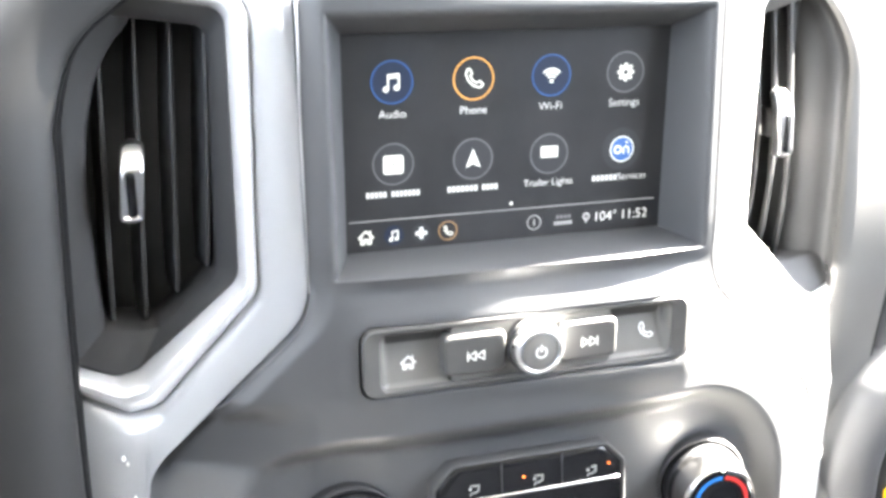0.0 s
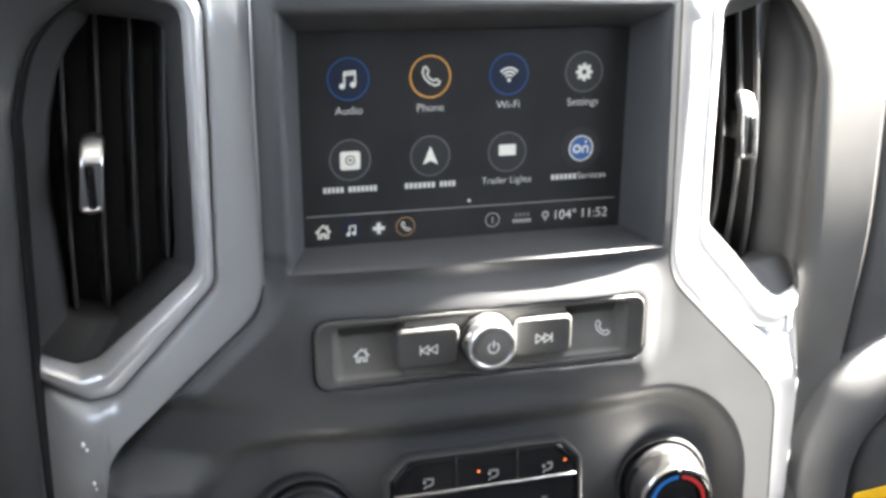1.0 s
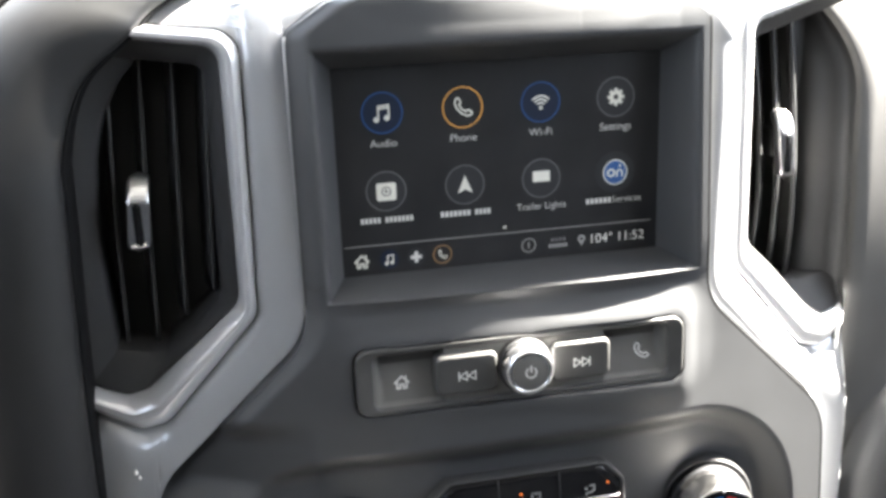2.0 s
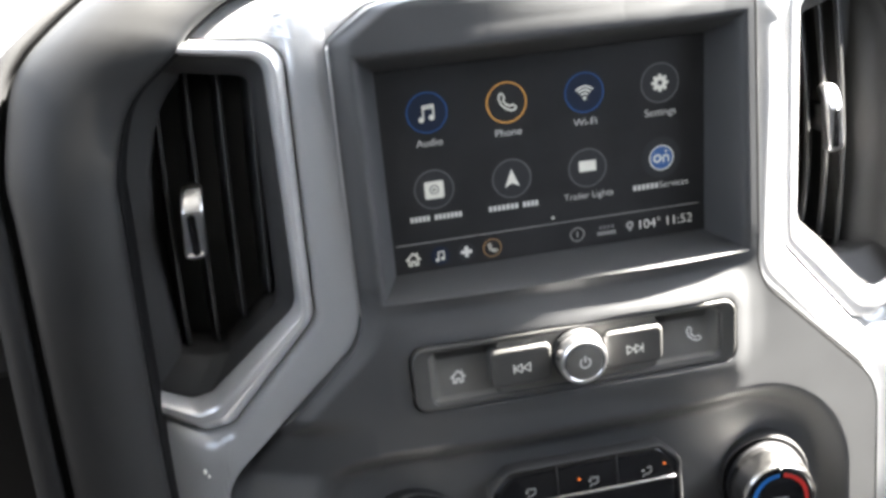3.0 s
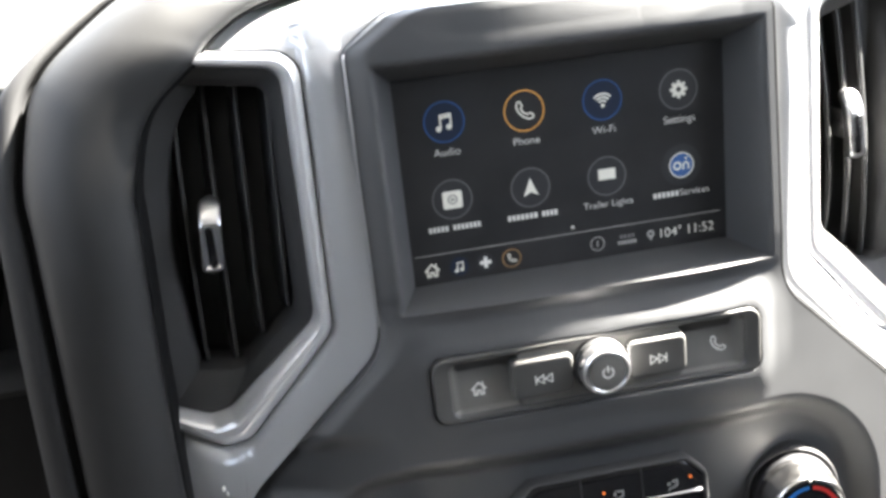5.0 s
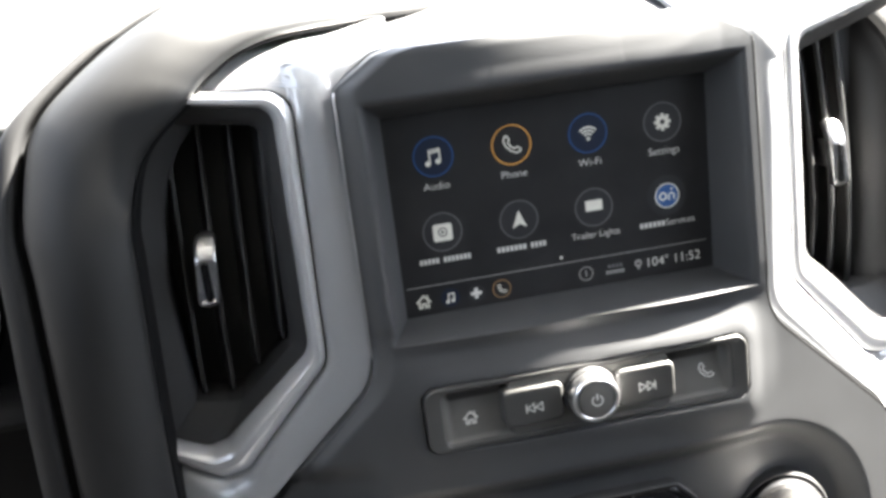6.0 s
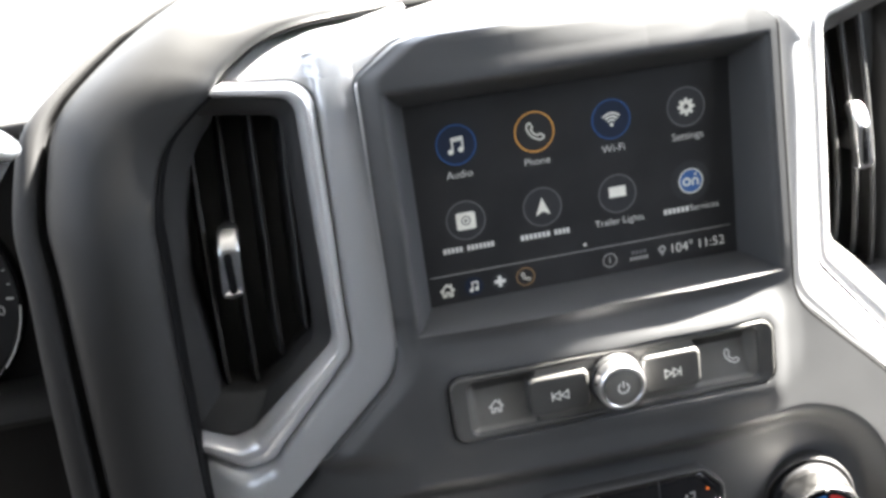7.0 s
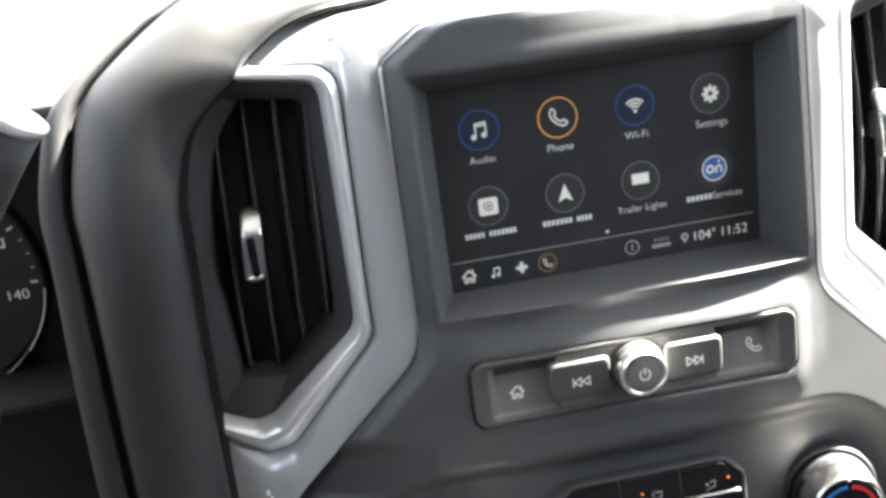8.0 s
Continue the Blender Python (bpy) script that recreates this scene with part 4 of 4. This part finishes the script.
def binnacle():
    t = thing("binnacle_hood", "dark grained plastic hood round the instrument cluster", "instrument hood")
    cols = [(0, 0, 0, 0.045), (0, 0, 0, 0.004), (0.012, 0, 0, 0.001), (0.05, 0.0012, 0, 0), (0.15, 0.0045, 0, 0), (0.3, 0.0075, 0, 0), (0.45, 0.0085, 0, 0), (0.6, 0.0080, 0, 0), (0.73, 0.0062, 0, 0),
            (0.84, 0.0036, 0, 0), (0.90, 0.0018, 0, 0), (0.945, -0.0002, 0, 0), (0.975, -0.0018, 0, 0), (0.992, -0.0036, 0, 0, 0.001), (0.994, -0.0050, 0, 0, 0.003)]
    cols = [c if len(c) == 5 else c + (0.0,) for c in cols]
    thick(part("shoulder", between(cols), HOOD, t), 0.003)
    # dark strip added where the hood's edge falls into shade
    cols = [(0.985, -0.0046, 0, 0, 0.002), (0.996, -0.0048, 0, 0, 0.003), (1.0, -0.0050, 0, 0, 0.005), (1.0, -0.0050, 0.0004, 0, 0.016), (1.0, -0.005, 0.0004, 0, 0.05)]
    thick(part("edge_dark_strip", between(cols), GAPDARK, t, "dark strip standing in for shade along the hood's edge"), 0.001)
    # dark floor strip that paints in the shade of the groove
    cols = [(0, 0, -0.0056, 0.0075, 0.0), (0, 0, -0.0020, 0.0060, 0.0), (0, 0, 0.0006, 0.0060, 0.0)]
    thick(part("groove_shade_strip", between(cols), GAPDARK, t, "dark strip standing in for the groove's shade"), 0.001)
    cols = [(0, 0, -0.0036, 0.040), (0, 0, -0.0036, 0.004), (0, 0, -0.0043, 0.0012), (0, 0, -0.0065, 0.0004), (0, 0, -0.0110, 0.0012), (0, 0, -0.0150, 0.0050), (0, 0, -0.0175, 0.0140), (0, 0, -0.0190, 0.0300), (0, 0, -0.0200, 0.0900)]
    cols = [c + (0.0,) for c in cols]
    thick(part("inner_lip", between(cols), RUBBER, t, "narrow inner lip of the hood"), 0.002)
    # the brow takes the dash pad's lighter colour, not the hood's
    rows = []
    for y, z in ((0.14, 0.066), (0.065, 0.072), (0.048, 0.0765), (0.044, 0.0805), (0.048, 0.0850), (0.063, 0.0890), (0.11, 0.0965), (0.25, 0.112), (0.45, 0.130)):
        x0 = float(np.interp(y, (0.015, 0.040, 0.065, 0.095, 0.180, 0.360), (-0.2222, -0.2115, -0.1995, -0.1895, -0.1740, -0.1450))) - 0.0175
        rows.append([Vector((x0 + (-0.64 - x0) * k / 23, y, z)) for k in range(24)])
    thick(part("brow", sheet(rows), PAD, t, "top of the hood in the lighter dash-pad colour"), 0.003)
    c = thing("instrument_cluster", "dark instrument cluster with white dial markings", "instrument cluster")
    part("face", box(-0.62, -0.228, 0.098, 0.104, -0.20, 0.080, 0.002), RUBBER, c)
    part("sill", box(-0.62, -0.262, 0.045, 0.100, -0.069, -0.061, 0.003), INNER, c, "grey sill below the dials")
    gx, gz, y = -0.3462, -0.0080, 0.0940
    part("dial_plate", lathe([(0.0600, 0.097), (0.0600, 0.0945), (0.0590, 0.0942)], gx, gz, 72), RUBBER, c)
    part("dial_rim", loft([circle(0.0640, 0.097, gx, gz, 72), circle(0.0640, 0.088, gx, gz, 72), circle(0.0625, 0.0865, gx, gz, 72), circle(0.0610, 0.088, gx, gz, 72), circle(0.0605, 0.096, gx, gz, 72)], False, False), GLOSS, c, "thin gloss dial rim")
    # Glowing arc painted in for the bright glint along the dial rim
    Ink(y - 0.0075).ring(gx, gz, 0.0622, 0.0628, -42, -8).put("painted_rim_glint", GAUGE, c)
    ticks = Ink(y - 0.0005)
    for i in range(29):
        a = radians(220 - 226 * i / 28)
        l = 0.0030 if i % 4 == 0 else 0.0013
        ca, sa = math.cos(a), math.sin(a)
        ticks.stroke([(gx + ca * 0.0575, gz + sa * 0.0575), (gx + ca * (0.0575 - l), gz + sa * (0.0575 - l))], 0.0012 if i % 4 == 0 else 0.0006)
    ticks.put("dial_ticks", GAUGE, c)
    lettering("dial_numeral", "140", 0.0078, GAUGE, c, gx + 0.0455, y - 0.0006, gz - 0.0120, squeeze=1.1)
    Ink(y - 0.0006).rect(gx + 0.0448, gx + 0.0460, gz + 0.0150, gz + 0.0205).rect(gx + 0.0430, gx + 0.0448, gz + 0.0150, gz + 0.0162).put("dial_numeral", GAUGE, c)
    Ink(y - 0.0010).poly(((gx - 0.030, gz - 0.033), (gx - 0.033, gz - 0.030), (gx + 0.002, gz + 0.002))).put("needle", UI_ORANGE, c)


binnacle()


def gear_lever():
    t = thing("column_gear_lever", "dark column gear lever with bright silver cap", "gear lever")
    tip, foot = Vector((-0.2262, -0.100, 0.0945)), Vector((-0.345, -0.094, -0.075))
    d = (foot - tip).normalized()
    pts = [tip + d * k for k in (0.004, 0.02, 0.05, 0.09, 0.14, 0.19)]
    e1 = d.orthogonal().normalized()
    e2 = d.cross(e1)
    part("stalk", tube(pts, 0.0105, 24, 0.60), RUBBER, t)
    part("cap", loft([[tip + k * d + r * (math.cos(math.tau * j / 28) * e1 + math.sin(math.tau * j / 28) * e2) for j in range(28)] for k, r in ((0.004, 0.0108), (0.001, 0.0122), (-0.0002, 0.0119), (-0.0012, 0.0095), (-0.0015, 0.005))]), CAP, t, "bright silver end cap")


gear_lever()


def steering_wheel():
    t = thing("steering_wheel", "black leather-wrapped three-spoke steering wheel", "steering wheel", at=pose(-0.530, -0.150, -0.045, -14))
    R = 0.185
    part("rim", loft_ring(R, 0.0155), LEATHER, t)
    part("hub", loft([rrect(0.075, 0.062, 0.04, 0.050), rrect(0.080, 0.066, 0.04, 0.010), rrect(0.076, 0.062, 0.04, -0.002), rrect(0.060, 0.046, 0.03, -0.010)]), LEATHER, t)
    for sx in (-1, 1):
        part("spoke", box(min(sx * 0.07, sx * 0.178), max(sx * 0.07, sx * 0.178), 0.010, 0.030, -0.030, 0.022, 0.008), LEATHER, t)
    part("spoke", box(-0.02, 0.02, 0.010, 0.028, -0.178, -0.06, 0.008), LEATHER, t)


def column_stalk():
    """A flat-ended stalk on the right of the steering column."""
    t = thing("column_stalk", "grey-beige flat-ended stalk on the steering column", "stalk")
    rows = []
    for k in range(16):
        f = k / 15
        w = 0.0020 + 0.0080 * math.sin(math.pi * f) ** 0.6
        z = -0.0005 - 0.0265 * f
        x = -0.2712 + 0.0015 * math.sin(math.pi * f) - 0.004 * f * f
        rows.append([Vector((x - w, -0.088, z)), Vector((x - w, -0.097, z)), Vector((x - w * 0.5, -0.101, z)), Vector((x + w * 0.5, -0.101, z)), Vector((x + w, -0.097, z)), Vector((x + w, -0.088, z))])
    part("paddle", loft(rows), PADDLE, t, "flat greige end of the stalk")
    part("arm", tube([(-0.272, -0.093, -0.014), (-0.33, -0.07, -0.025), (-0.42, -0.05, -0.04)], 0.006, 14), RUBBER, t)


column_stalk()


def loft_ring(R, r, k=72, n=20):
    loops = []
    for i in range(k):
        a = math.tau * i / k
        c = Vector((math.cos(a), 0, math.sin(a)))
        loops.append([c * (R + r * math.cos(math.tau * j / n)) + Vector((0, r * 1.1 * math.sin(math.tau * j / n), 0)) for j in range(n)])
    return sheet(loops + [loops[0]], closed=True)


steering_wheel()


# ---------------------------------------------------------------- passenger side
def passenger_side():
    t = thing("passenger_fascia", "grey grained fascia panel on the passenger side", "dashboard panel")
    rows = []
    for z in np.linspace(0.108, -0.30, 60):
        z = float(z)
        x0 = 0.1920 - 0.0014 * smooth(-0.03, 0.03, z) - 12.0 * max(0.0, z - 0.035) ** 2 + 0.68 * lean(z)
        x1 = 0.2350 - 0.0095 * smooth(-0.03, -0.15, z) + 0.68 * lean(z)
        cols = [(x0 - 0.0008, 0.052), (x0 - 0.0005, 0.006), (x0, 0.0025), (x0 + 0.002, 0.0010)]
        cols += [(x0 + 0.004 + (x1 - x0 - 0.006) * f, 0.0 + 0.0010 * f) for f in (0.0, 0.2, 0.4, 0.6, 0.8, 1.0)]
        cols += [(x1 - 0.0010, 0.0010), (x1 - 0.0004, 0.0013), (x1 - 0.0002, 0.0100)]
        rows.append([Vector((x, y + 0.009 + lean(z) - 0.7 * max(0.0, -0.190 - z), z)) for x, y in cols])
    thick(sharpen(part("fascia_skin", sheet(rows), FASCIA, t), 40), 0.002)
    joint = [(0.2360 - 0.0095 * smooth(-0.03, -0.15, z) + 0.68 * lean(z), 0.0125 + lean(z), z) for z in map(float, np.linspace(0.105, -0.185, 40))]
    part("joint", tube(joint, 0.0012, 8), GAPDARK, t, "dark joint along the fascia's edge")
    p = thing("passenger_dashboard", "dark grey padded panel above the glovebox", "dashboard panel")
    rows = []
    for z in np.linspace(0.108, -0.30, 50):
        z = float(z)
        x1 = 0.2370 - 0.0095 * smooth(-0.03, -0.15, z) + 0.68 * lean(z)
        rows.append([Vector((x1 + a, b + 0.009 + lean(z), z)) for a, b in ((0, 0.042), (0, 0.008), (0.002, 0.0045), (0.006, 0.0025), (0.03, 0.0020), (0.1, 0.004), (0.3, 0.012), (0.54, 0.04))])
    thick(part("panel_skin", sheet(rows), STACK, p), 0.002)
    g = thing("glovebox", "dark grey glovebox with a rounded rolled surround", "glovebox")

    def lid(inset, y):
        return rrect(0.300 - inset, 0.150 - inset, 0.075 - inset * 0.8, y, 0.500, -0.262, 14)
    part("surround", loft([lid(-0.012, 0.045), lid(-0.006, 0.016), lid(0.0, 0.002), lid(0.006, -0.006), lid(0.014, -0.0105), lid(0.022, -0.011), lid(0.028, -0.0075), lid(0.031, -0.002), lid(0.032, 0.006)], first=False, last=False), PAD, g)
    part("lid", loft([lid(0.0325, 0.010), lid(0.033, -0.001), lid(0.036, -0.0065), lid(0.042, -0.0085), lid(0.080, -0.0090)]), STACK, g, "dark inner lid")
    n = thing("warning_label", "yellow printed warning label stuck to the glovebox lid", "label", at=pose(0.2725, -0.0102, -0.2165, 0, -5, 0))
    part("sheet", loft([rrect(0.040, 0.0215, 0.002, 0.0008), rrect(0.040, 0.0215, 0.002, 0.0), rrect(0.0397, 0.0212, 0.002, -0.0001)]), YELLOW, n)
    for i, z in enumerate((0.0135, 0.0085, 0.0035, -0.0015, -0.0065, -0.0115)):
        ink = Ink(-0.0004)
        for j in range(9):
            ink.rect(-0.034 + j * 0.0074, -0.034 + j * 0.0074 + 0.0050, z - 0.0009, z + 0.0009)
        ink.put("print_line", LABELINK, n)


passenger_side()


# ---------------------------------------------------------------- cabin round the dash
def cabin():
    def wall(name, bm, mat, label, category, at=None):
        ob = thing(name, label, category, kind="structure", at=at)
        part(name + "_panel", bm, mat, ob)
    up = BASE.inverted()

    def level(x0, x1, y0, y1, z0, z1):
        """A box that stands upright in the world, given from the dash's origin."""
        return up @ pose(0, 0, 1.05), box(x0, x1, y0, y1, z0, z1, 0.01)
    # Unseen cab shell: wide roof and windowless rear added to hold back skylight
    m, bm = level(-0.88, 0.88, -2.2, -0.10, 0.70, 0.76)
    wall("ceiling", bm, LINER, "grey fabric headliner of the cab", "headliner", m)
    m, bm = level(-0.95, 0.95, -2.2, 0.85, -1.02, -0.92)
    wall("floor", bm, DARKCLOTH, "dark carpeted cab floor", "floor", m)
    m, bm = level(-0.95, 0.95, -2.28, -2.2, -1.0, 0.76)
    wall("wall_rear", bm, DARKCLOTH, "unseen dark rear wall added to close out light", "cab wall", m)
    def slab(x0, x1, y0, y1, z, h):
        cx, cy, hx, hy = (x0 + x1) / 2, (y0 + y1) / 2, (x1 - x0) / 2, (y1 - y0) / 2
        return loft([[Vector((p.x, p.z, z + k)) for p in rrect(hx - i, hy - i, 0.04, 0, cx, cy)] for k, i in ((0, 0.004), (0.004, 0), (h - 0.004, 0), (h, 0.004))])
    # Unseen slab added to keep the sun off the binnacle hood
    v = thing("hood_sun_blocker", "unseen grey slab added to keep sun off the hood", "sun visor", at=up @ pose(0, 0, 1.05))
    part("panel", slab(-0.54, -0.015, -0.09, 0.190, 0.590, 0.02), LINER, v)
    part("hinge_arm", tube([(-0.48, -0.08, 0.60), (-0.50, -0.11, 0.66), (-0.52, -0.14, 0.71)], 0.008, 10), RUBBER, v)
    # Unseen slabs, sized so their shadow covers the hood and the driver's trim
    v = thing("trim_sun_blocker", "unseen grey slabs added to shade the hood and driver's trim", "overhead console", at=up @ pose(0, 0, 1.05))
    part("hood_shade_slab", slab(-0.01, 0.258, -0.12, 0.171, 0.590, 0.05), LINER, v)
    part("trim_shade_slab", slab(0.245, 0.382, -0.12, 0.190, 0.586, 0.05), LINER, v)
    part("mounting_pad", slab(0.05, 0.24, -0.20, -0.10, 0.600, 0.11), LINER, v)
    for sx, n in ((-1, "wall_left"), (1, "wall_right")):
        # Unseen door panels, their tops raised to cut light from the side windows
        m, bm = level(min(sx * 0.88, sx * 0.96), max(sx * 0.88, sx * 0.96), -2.2, 0.85, -1.0, 0.30 if sx > 0 else 0.36)
        wall(n, bm, DARKCLOTH, "unseen dark door panel raised to cut side light", "door panel", m)
        # Blank rear sides, added in place of windows to block light
        m, bm = level(min(sx * 0.88, sx * 0.94), max(sx * 0.88, sx * 0.94), -2.2, -0.95, 0.16, 0.76)
        wall(n + "_rear", bm, DARKCLOTH, "unseen dark rear side added to close out light", "cab wall", m)
        # The unseen passenger post is fattened to throw shade on the glovebox surround
        ob = thing(n + "_front_post", "unseen grey trimmed windscreen post", "roof post", kind="structure", at=up @ pose(0, 0, 1.05))
        part("post_trim", tube([(sx * 0.94, 0.77, 0.02), (sx * 0.91, 0.455, 0.265), (sx * 0.88, 0.145, 0.505), (sx * 0.85, -0.115, 0.72)], 0.100 if sx > 0 else 0.045, 16), LINER, ob)
        ob = thing(n + "_middle_post", "grey trimmed post between the side windows", "roof post", kind="structure", at=up @ pose(0, 0, 1.05))
        part("post_trim", tube([(sx * 0.90, -0.85, 0.02), (sx * 0.76, -0.87, 0.36), (sx * 0.62, -0.90, 0.73)], 0.06, 12, 0.8), LINER, ob)
    m, bm = level(-0.95, 0.95, 0.70, 0.85, -1.0, -0.05)
    wall("firewall", bm, DARKCLOTH, "dark bulkhead ahead of the dashboard", "cab wall", m)
    for x in (-0.42, 0.42):
        m = up @ pose(x, -0.95, 0.25)
        s = thing("front_seat", "dark fabric front seat", "seat", "front seats", at=m)
        part("cushion", box(-0.25, 0.25, -0.25, 0.28, -0.02, 0.14, 0.05), SEATM, s)
        part("backrest", box(-0.25, 0.25, -0.42, -0.26, 0.05, 0.72, 0.05), SEATM, s)
        part("base", box(-0.2, 0.2, -0.2, 0.2, -0.12, -0.02, 0.01), RUBBER, s)
    gr = new("ground")
    tagged(gr, "grey asphalt ground outside the vehicle", "ground", kind="structure")
    bm = bmesh.new()
    bmesh.ops.create_grid(bm, x_segments=2, y_segments=2, size=600)
    part("ground_sheet", bm, ASPHALT, gr, at=pose(0, 0, -0.55))


cabin()
